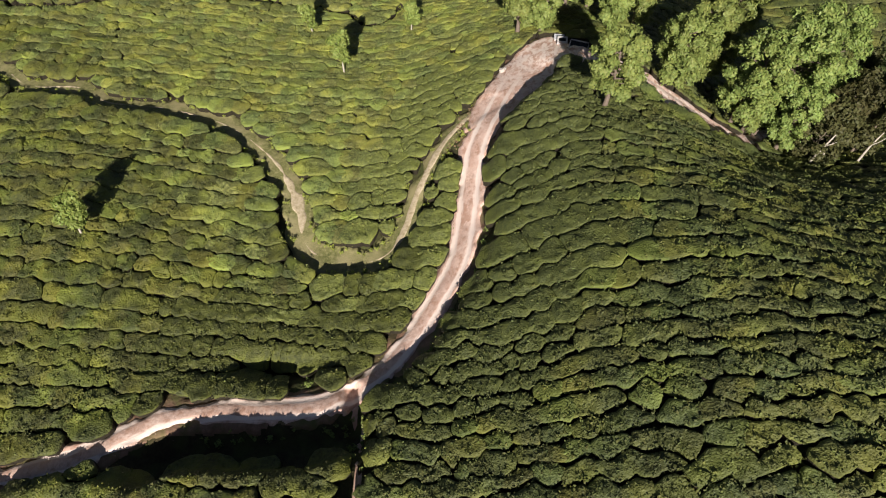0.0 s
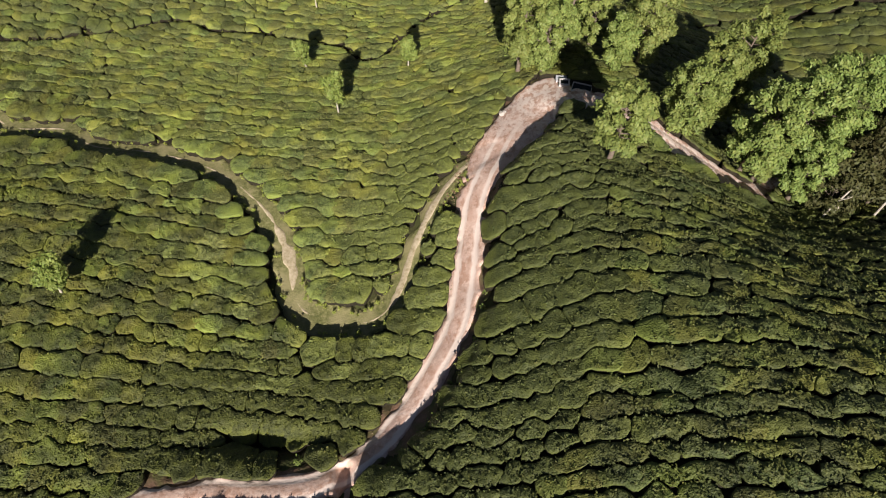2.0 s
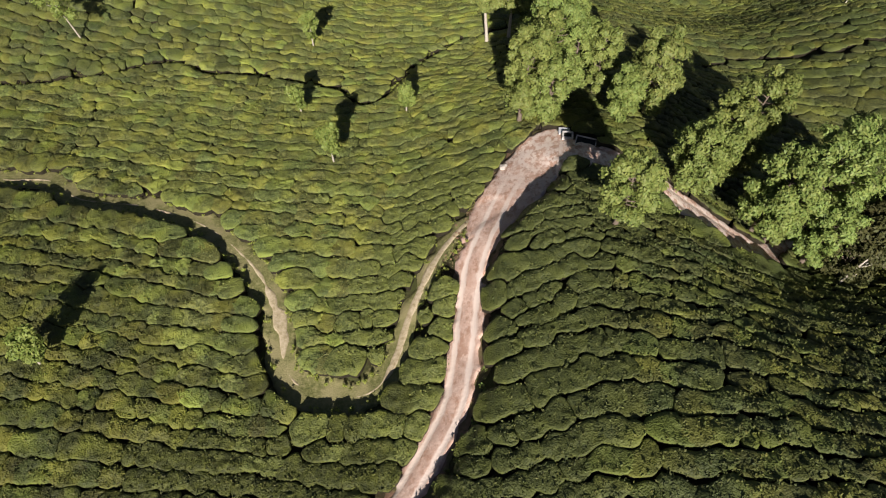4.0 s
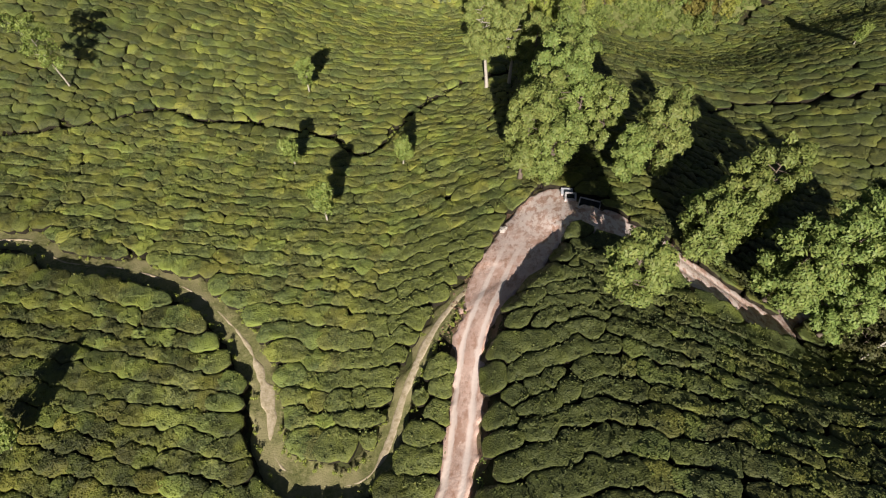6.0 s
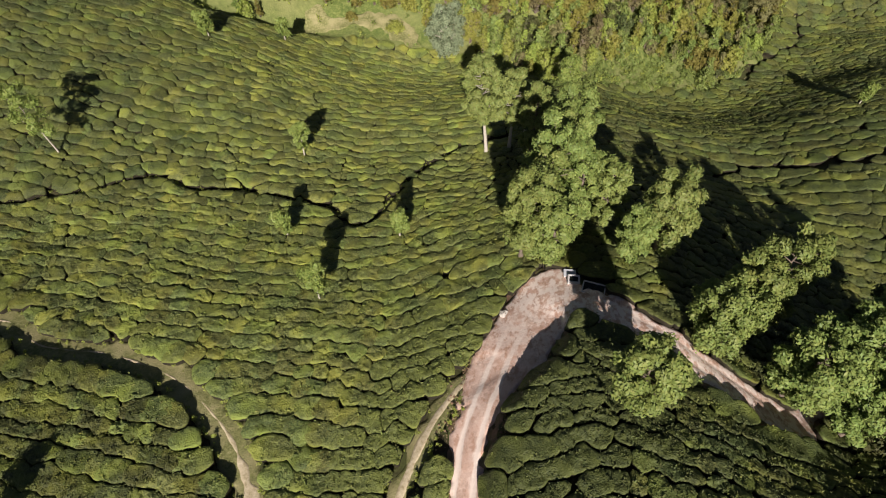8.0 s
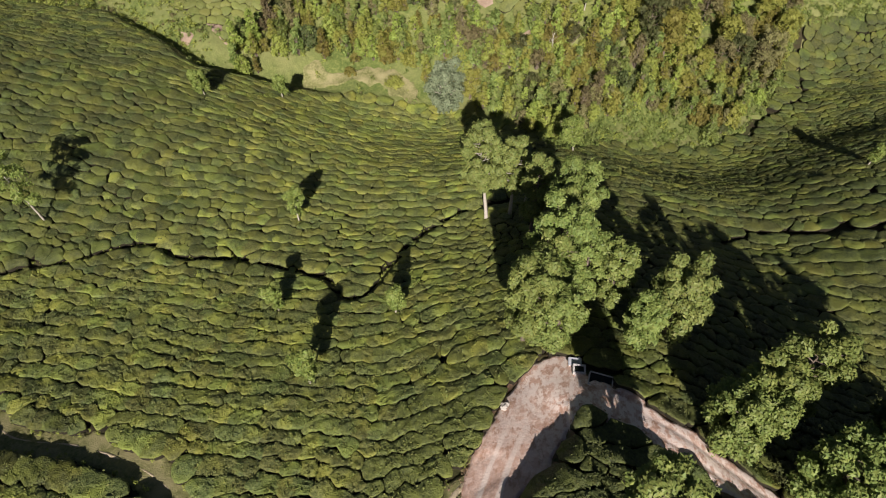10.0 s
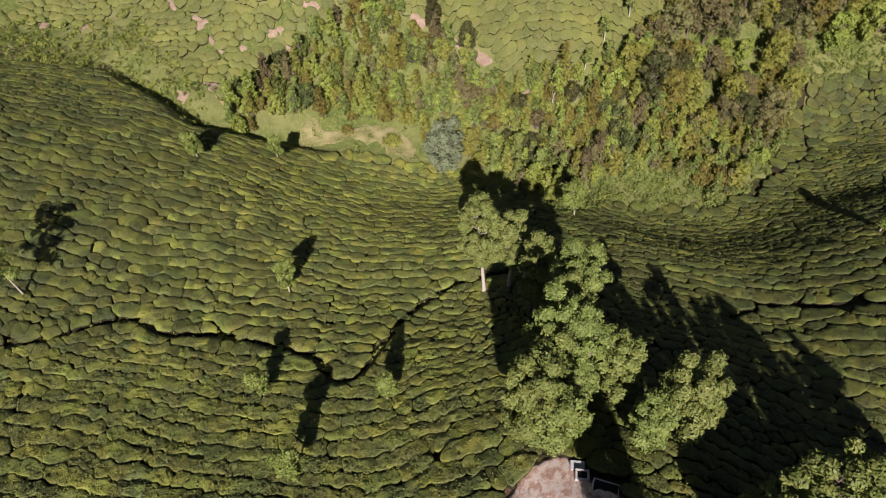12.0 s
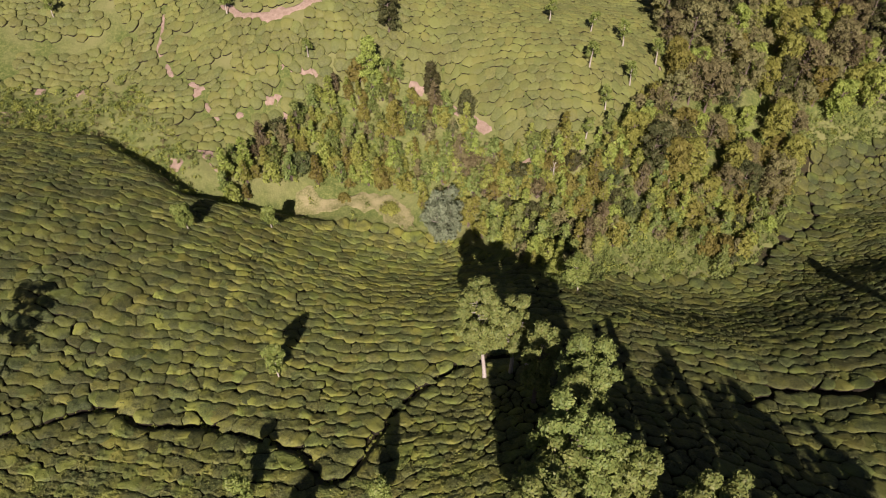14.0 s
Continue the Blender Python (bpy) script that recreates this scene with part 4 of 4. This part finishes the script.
# cone-shaped evergreens on the far bank, and the blue-green tree on the valley floor
for n, (x, y, h, w) in enumerate(((-11.5, 133.8, 10.0, 3.0), (-8.7, 142.2, 9.0, 2.6), (-1.2, 132.3, 6.5, 1.9), (4.7, 127.7, 5.5, 2.0))):
    stand(tree("evergreen_tree", "dark pointed evergreen tree on far bank", h, w, 101 + n, LEAF_DARK if n else LEAF_OLIVE, DARKBARK, 22, 5000, 0.2, 0.08, girth=0.15, lobe_size=0.3, group="evergreens on far bank", cone=True), x, y)
stand(tree("silver_tree", "rounded pale grey-green tree on valley floor", 9.0, 3.6, 111, LEAF_BLUE, BARK, 30, 11000, 0.19, 0.1, girth=0.18, lobe_size=0.3), 0.9, 110.6)

# ---- shrubs and woods in the valley ----
rnd = np.random.default_rng(12)


def shrub(name, label, h, w, seed, mat, category="shrub", group="", count=1000, leaf=0.15, pointed=0.45):
    """A bush of several stems: lobes of leaf round a middle, narrowing upwards by the share pointed."""
    r = np.random.default_rng(seed)
    root = tagged(new(name), label, category, group)
    bm = bmesh.new()
    ends = []
    for n in range(11):
        u = (n + 0.5) / 11
        ang, out = n * 2.4 + r.uniform(-0.4, 0.4), w * r.uniform(0.35, 0.75) * (1 - pointed * u) * (1 if n < 10 else 0.1)
        end = Vector((math.cos(ang) * out, math.sin(ang) * out, h * (0.22 + 0.68 * u) * r.uniform(0.92, 1.05)))
        tube(bm, [(0, 0, -0.3), (0, 0, -0.1), end * 0.55 + Vector((0, 0, 0.1)), end], [0.07, 0.07, 0.045, 0.015], 4)
        ends.append((*end, w * r.uniform(0.34, 0.48) * (1 - 0.55 * pointed * u)))
    bmesh.ops.remove_doubles(bm, verts=bm.verts[:], dist=0.004)
    part("stem", bm, DARKBARK, root)
    v, f = leaves(ends, count, leaf, r, 0.25, 0.6, 0.34)
    build("foliage", v, f, mat, root)
    return root


KINDS = [
    shrub("shrub", "olive-green bushy shrub on valley slope", 2.6, 1.3, 201, LEAF_OLIVE, group="valley shrubs"),
    shrub("shrub", "yellow-green upright shrub on valley slope", 3.4, 1.1, 202, LEAF_OLIVE, group="valley shrubs"),
    shrub("shrub", "brownish leafy shrub on valley slope", 2.8, 1.2, 203, LEAF_BROWN, group="valley shrubs"),
    shrub("shrub", "fresh green rounded shrub on valley slope", 2.2, 1.4, 204, LEAF, group="valley shrubs"),
    shrub("shrub", "dark green dense shrub on valley slope", 2.8, 1.3, 205, LEAF_DARK, group="valley shrubs"),
]
SAPLINGS = [
    shrub("sapling", "upright olive-green sapling on valley slope", 4.4, 0.85, 206, LEAF_OLIVE, "sapling", "valley saplings", 950, pointed=0.8),
    shrub("sapling", "slim green sapling on valley slope", 4.0, 0.8, 207, LEAF, "sapling", "valley saplings", 950, pointed=0.8),
    shrub("sapling", "slim brown-green sapling on valley slope", 4.2, 0.8, 208, LEAF_BROWN, "sapling", "valley saplings", 950, pointed=0.8),
]
WOODS = [
    tree("woodland_tree", "olive-brown woodland tree with rounded crown", 8.0, 2.6, 211, LEAF_BROWN, DARKBARK, 20, 3600, 0.2, 0.22, lobe_size=0.34, group="woods in the valley", dense=True),
    tree("woodland_tree", "dark green woodland tree with dense crown", 9.0, 2.6, 212, LEAF_DARK, DARKBARK, 20, 3600, 0.2, 0.22, lobe_size=0.34, group="woods in the valley", dense=True),
    tree("woodland_tree", "olive green woodland tree with loose crown", 7.5, 2.3, 213, LEAF_OLIVE, DARKBARK, 20, 3600, 0.2, 0.16, lobe_size=0.32, group="woods in the valley", slim=0.8, dense=True),
]


def scatter(kinds, weights, area, test, gap, sink, scales, tries):
    """Copies set out at random over a stretch of the plan, no two closer than gap."""
    used, spots = set(), []
    x0, x1, y0, y1 = area
    for _ in range(tries):
        x, y = rnd.uniform(x0, x1), rnd.uniform(y0, y1)
        if not test(x, y) or any((x - a) ** 2 + (y - b) ** 2 < gap * gap for a, b in spots):
            continue
        spots.append((x, y))
        k = rnd.choice(len(kinds), p=weights)
        ob = copy_thing(kinds[k], Matrix()) if k in used else kinds[k]
        used.add(k)
        stand(ob, x, y, rnd.uniform(0, 6.28), rnd.uniform(*scales), sink)
    return spots


def clear(x, y):
    return all(away(np.array([x]), np.array([y]), ln)[0][0] > 1.6 for ln in (RED_TRAIL, RED_BANK)) and math.hypot(x - 0.9, y - 110.6) > 4.2


def shrub_spot(x, y):
    ne, fe = float(north_edge(x)), float(far_edge(x))
    strip = 7.5 if -30 < x < -3 else 3.5
    if x > 15:
        strip = 6 if x < 45 else 3
    return ne + strip < y < min(fe, 136) and -34 < x < 64 and not (x > 36 and y > ne + 18) and clear(x, y)


def wood_spot(x, y):
    ne = float(north_edge(x))
    return y > max(ne + (10 if x < 55 else 4.5), 121 - 0.1 * (x - 20)) and y < float(far_edge(x)) - 1 and (x > 40 or (x > 24 and y > 108)) and not (x > 58 and y < ne + 4)


scatter(KINDS, [0.36, 0.28, 0.09, 0.15, 0.12], (-34, 66, 92, 137), shrub_spot, 1.8, 0.1, (0.75, 1.7), 5000)
scatter(SAPLINGS, [0.55, 0.33, 0.12], (-34, 66, 92, 137), shrub_spot, 1.8, 0.1, (0.8, 1.75), 5000)
scatter(WOODS, [0.42, 0.16, 0.42], (22, 98, 100, 166), wood_spot, 2.9, 0.2, (0.65, 1.25), 1500)



def undergrowth(name, label, mat, spots, lo, hi, blades, leaf):
    """Low clumps of fern, grass and scrub, too many to tell apart."""
    x, y = spots[off_road(*spots.T)[0] > 0.15].T
    r = rnd.uniform(lo, hi, len(x))
    z = ground(x, y) + 0.25
    lobes = np.stack([x, y, z + r * 0.2, r], -1)
    v, f = leaves(lobes, len(x) * blades, leaf, rnd, 0.5, 0.9)
    tagged(build(name, v, f, mat), label, "undergrowth", kind="stuff")


cand = np.stack([rnd.uniform(-92, 96, 26000), rnd.uniform(92, 160, 26000)], -1)
cx, cy = cand.T
ok = in_valley(cx, cy - 0.4) & (cy < far_edge(cx) + 1.0)
for line in (RED_TRAIL, RED_BANK, RED_LOOP):
    ok &= away(cx, cy, line)[0] > 1.2
green_strip = (cx > 15) & (cy < north_edge(cx) + 7)
bare_strip = (cx > -30) & (cx < -3) & (cy < north_edge(cx) + 6.5)
dense = np.where(bare_strip, 0.05, np.where(cx < -38, 0.85, np.where(green_strip, 1.3, 0.22))) * (0.4 + 0.9 * vnoise(cx / 4, cy / 4, 95))
ok &= rnd.uniform(0, 1, len(cx)) < dense
cand = cand[ok]
half = rnd.uniform(0, 1, len(cand))
half = np.where((cand[:, 0] > 15) & (cand[:, 1] < north_edge(cand[:, 0]) + 7), 0.45 + 0.4 * half, half)
undergrowth("scrub", "low olive scrub and ferns over valley floor", LEAF_OLIVE, cand[half < 0.5], 0.35, 0.85, 34, 0.14)
undergrowth("fern_patch", "fresh green ferns and weeds on valley floor", LEAF, cand[(half >= 0.5) & (half < 0.85)], 0.3, 0.8, 46, 0.14)
undergrowth("dry_scrub", "brownish dry scrub on valley floor", LEAF_BROWN, cand[half >= 0.85], 0.3, 0.7, 30, 0.13)

# a bleached bare tree and two round shrubs on the grass strip
bare = tagged(new("dead_tree"), "bleached bare dead tree on valley slope", "tree")
bm = bmesh.new()
tube(bm, [(0, 0, -0.3), (0.1, 0, 1.2), (0.05, 0.1, 2.4), (0.2, 0.1, 3.6)], [0.13, 0.1, 0.07, 0.03])
for n in range(9):
    z = 1.0 + 0.27 * n
    ang, out = n * 2.4, 0.9 - 0.05 * n
    tube(bm, [(0.1, 0.05, z), (0.1 + 0.5 * out * math.cos(ang), 0.05 + 0.5 * out * math.sin(ang), z + 0.4), (0.1 + out * math.cos(ang), 0.05 + out * math.sin(ang), z + 1.0)], [0.045, 0.03, 0.012], 5)
part("trunk", bm, BARK, bare)
stand(bare, 18.2, 116.1)
for n, (x, y) in enumerate(((31.2, 33.0), (32.1, 33.3), (34.6, 32.4))):
    pole = tagged(new("bare_trunk"), "bleached bare leaning tree trunk at field edge", "tree", "bare trunks at field edge")
    bm = bmesh.new()
    tube(bm, [(0, 0, -0.4), (0.15, 0.1, 1.2), (0.5, 0.35, 2.6), (0.8 + 0.1 * n, 0.5, 3.8)], [0.12, 0.1, 0.08, 0.04])
    tube(bm, [(0.5, 0.35, 2.5), (0.9, 0.2, 3.0), (1.1, 0.1, 3.5)], [0.04, 0.03, 0.012], 5)
    part("trunk", bm, BARK, pole)
    stand(pole, x, y, 0.15 * n)
for n, (x, y) in enumerate(((-15.6, 117.2), (-8.0, 115.9))):
    stand(shrub("round_shrub", "low rounded green shrub on grass strip", 1.0, 1.1, 230 + n, LEAF_OLIVE, count=1400, leaf=0.14, pointed=0.2), x, y, scale=1.0 + 0.3 * n)


def beside(line, near, spread, n, lo=0.0, hi=1.0):
    """Places strewn along both sides of a line."""
    k = rnd.integers(int(lo * (len(line) - 2)), int(hi * (len(line) - 2)), n)
    go = line[k + 1] - line[k]
    go /= np.linalg.norm(go, axis=1)[:, None] + 1e-9
    off = (near + np.abs(rnd.normal(0, spread, n))) * rnd.choice([-1, 1], n)
    return line[k] + np.stack([go[:, 1], -go[:, 0]], -1) * off[:, None] + rnd.normal(0, 0.15, (n, 2))


undergrowth("verge_grass", "tufts of grass and weeds along footpaths", LEAF_OLIVE, np.concatenate([beside(PATH, 0.85, 0.3, 420), beside(TRAIL, 0.1, 0.4, 420)]), 0.08, 0.2, 27, 0.07)
undergrowth("road_weeds", "green weeds along edges of dirt road", LEAF, np.concatenate([beside(ROAD, 1.7, 0.35, 130, 0.36, 0.6), beside(ROAD, 2.0, 0.4, 60, 0.9, 1.0), beside(GULLY, 0.4, 0.3, 60)]), 0.08, 0.22, 27, 0.08)


def rubble(name, label, spots, lo, hi, mat):
    """Broken stones strewn over the ground, each an uneven lump."""
    n = len(spots)
    r = rnd.uniform(lo, hi, n)
    ico = np.array([(0, 0, 1), (0.89, 0, 0.45), (0.28, 0.85, 0.45), (-0.72, 0.53, 0.45), (-0.72, -0.53, 0.45), (0.28, -0.85, 0.45), (0.72, 0.53, -0.45), (-0.28, 0.85, -0.45), (-0.89, 0, -0.45), (-0.28, -0.85, -0.45), (0.72, -0.53, -0.45), (0, 0, -1)])
    tri = np.array([(0, 1, 2), (0, 2, 3), (0, 3, 4), (0, 4, 5), (0, 5, 1), (1, 6, 2), (2, 7, 3), (3, 8, 4), (4, 9, 5), (5, 10, 1), (2, 6, 7), (3, 7, 8), (4, 8, 9), (5, 9, 10), (1, 10, 6), (6, 11, 7), (7, 11, 8), (8, 11, 9), (9, 11, 10), (10, 11, 6)])
    v = ico[None] * r[:, None, None] * rnd.uniform(0.6, 1.3, (n, 12, 1)) * (1, 1, 0.7)
    v[..., :2] += spots[:, None]
    v[..., 2] += (ground(spots[:, 0], spots[:, 1]) + 0.06)[:, None]
    tagged(build(name, v.reshape(-1, 3), [(tri[None] + 12 * np.arange(n)[:, None, None]).reshape(-1, 3)], mat, flat=True), label, "stones", kind="stuff")


rubble("loose_stones", "loose pinkish stones strewn along dirt road", np.concatenate([beside(ROAD, 0.0, 0.7, 300, 0.1, 0.74), beside(ROAD, 0.2, 1.2, 420, 0.68, 0.77), beside(ROAD, 0.3, 0.6, 120, 0.88, 1.0)]), 0.012, 0.035, DIRT)
rubble("clearing_rubble", "reddish clods at edge of dirt clearing", beside(ROAD, 1.8, 0.5, 140, 0.68, 0.76), 0.05, 0.13, SHOULDER)

# ---- tanks and clutter beside the road ----
def box(bm, x0, x1, y0, y1, z0, z1):
    m = Matrix.LocRotScale(((x0 + x1) / 2, (y0 + y1) / 2, (z0 + z1) / 2), None, (x1 - x0, y1 - y0, z1 - z0))
    bmesh.ops.create_cube(bm, size=1, matrix=m)


def water_tank(label, w, l, h, wall, mat=CONCRETE):
    root = tagged(new("water_tank"), label, "tank")
    for x0, x1, y0, y1 in ((-w / 2, w / 2, -l / 2, -l / 2 + wall), (-w / 2, w / 2, l / 2 - wall, l / 2), (-w / 2, -w / 2 + wall, -l / 2 + wall, l / 2 - wall), (w / 2 - wall, w / 2, -l / 2 + wall, l / 2 - wall)):
        bm = bmesh.new()
        box(bm, x0, x1, y0, y1, -0.8, h)
        bmesh.ops.bevel(bm, geom=bm.edges[:], offset=0.03, segments=2, affect="EDGES")
        part("wall", bm, mat, root)
    bm = bmesh.new()
    box(bm, -w / 2 + wall, w / 2 - wall, -l / 2 + wall, l / 2 - wall, -0.9, h - 0.12)
    part("water", bm, STAGNANT, root, "dark still water")
    return root


tank = water_tank("small open whitewashed concrete water tank by road", 1.0, 0.8, 0.55, 0.14)
stand(tank, 11.7, 48.5, radians(-6))
tank = water_tank("long open concrete tank with whitewashed rim", 1.85, 1.15, 0.2, 0.075)
stand(tank, 13.12, 47.3, radians(-17))
slab = tagged(new("cover_slab"), "grey sheet-covered slab beside small tank", "slab")
bm = bmesh.new()
box(bm, -0.52, 0.52, -0.36, 0.36, 0.45, 0.5)
bmesh.ops.bevel(bm, geom=bm.edges[:], offset=0.015, segments=1, affect="EDGES")
part("sheet", bm, SHEET, slab)
bm = bmesh.new()
box(bm, -0.46, 0.46, -0.3, 0.3, -0.6, 0.45)
part("base", bm, CONCRETE, slab)
stand(slab, 11.52, 49.35, radians(-6))


def boulder(label, x, y, r, seed):
    bm = bmesh.new()
    bmesh.ops.create_icosphere(bm, subdivisions=3, radius=r)
    for v in bm.verts:
        v.co *= 1 + 0.5 * (noise.noise(v.co * 1.6 / r + Vector((seed, 0, 0)))) + 0.15 * noise.noise(v.co * 5 / r)
        v.co.z *= 0.7
    ob = part("boulder", bm, STONE)
    tagged(ob, label, "rock")
    ob.location = (x, y, float(ground(np.array([x]), np.array([y]))[0]) + 0.2 * r)


boulder("pale rock at edge of dirt clearing", 5.9, 46.0, 0.4, 1)
boulder("pale jagged boulder in valley grass", 45.8, 111.3, 1.0, 2)
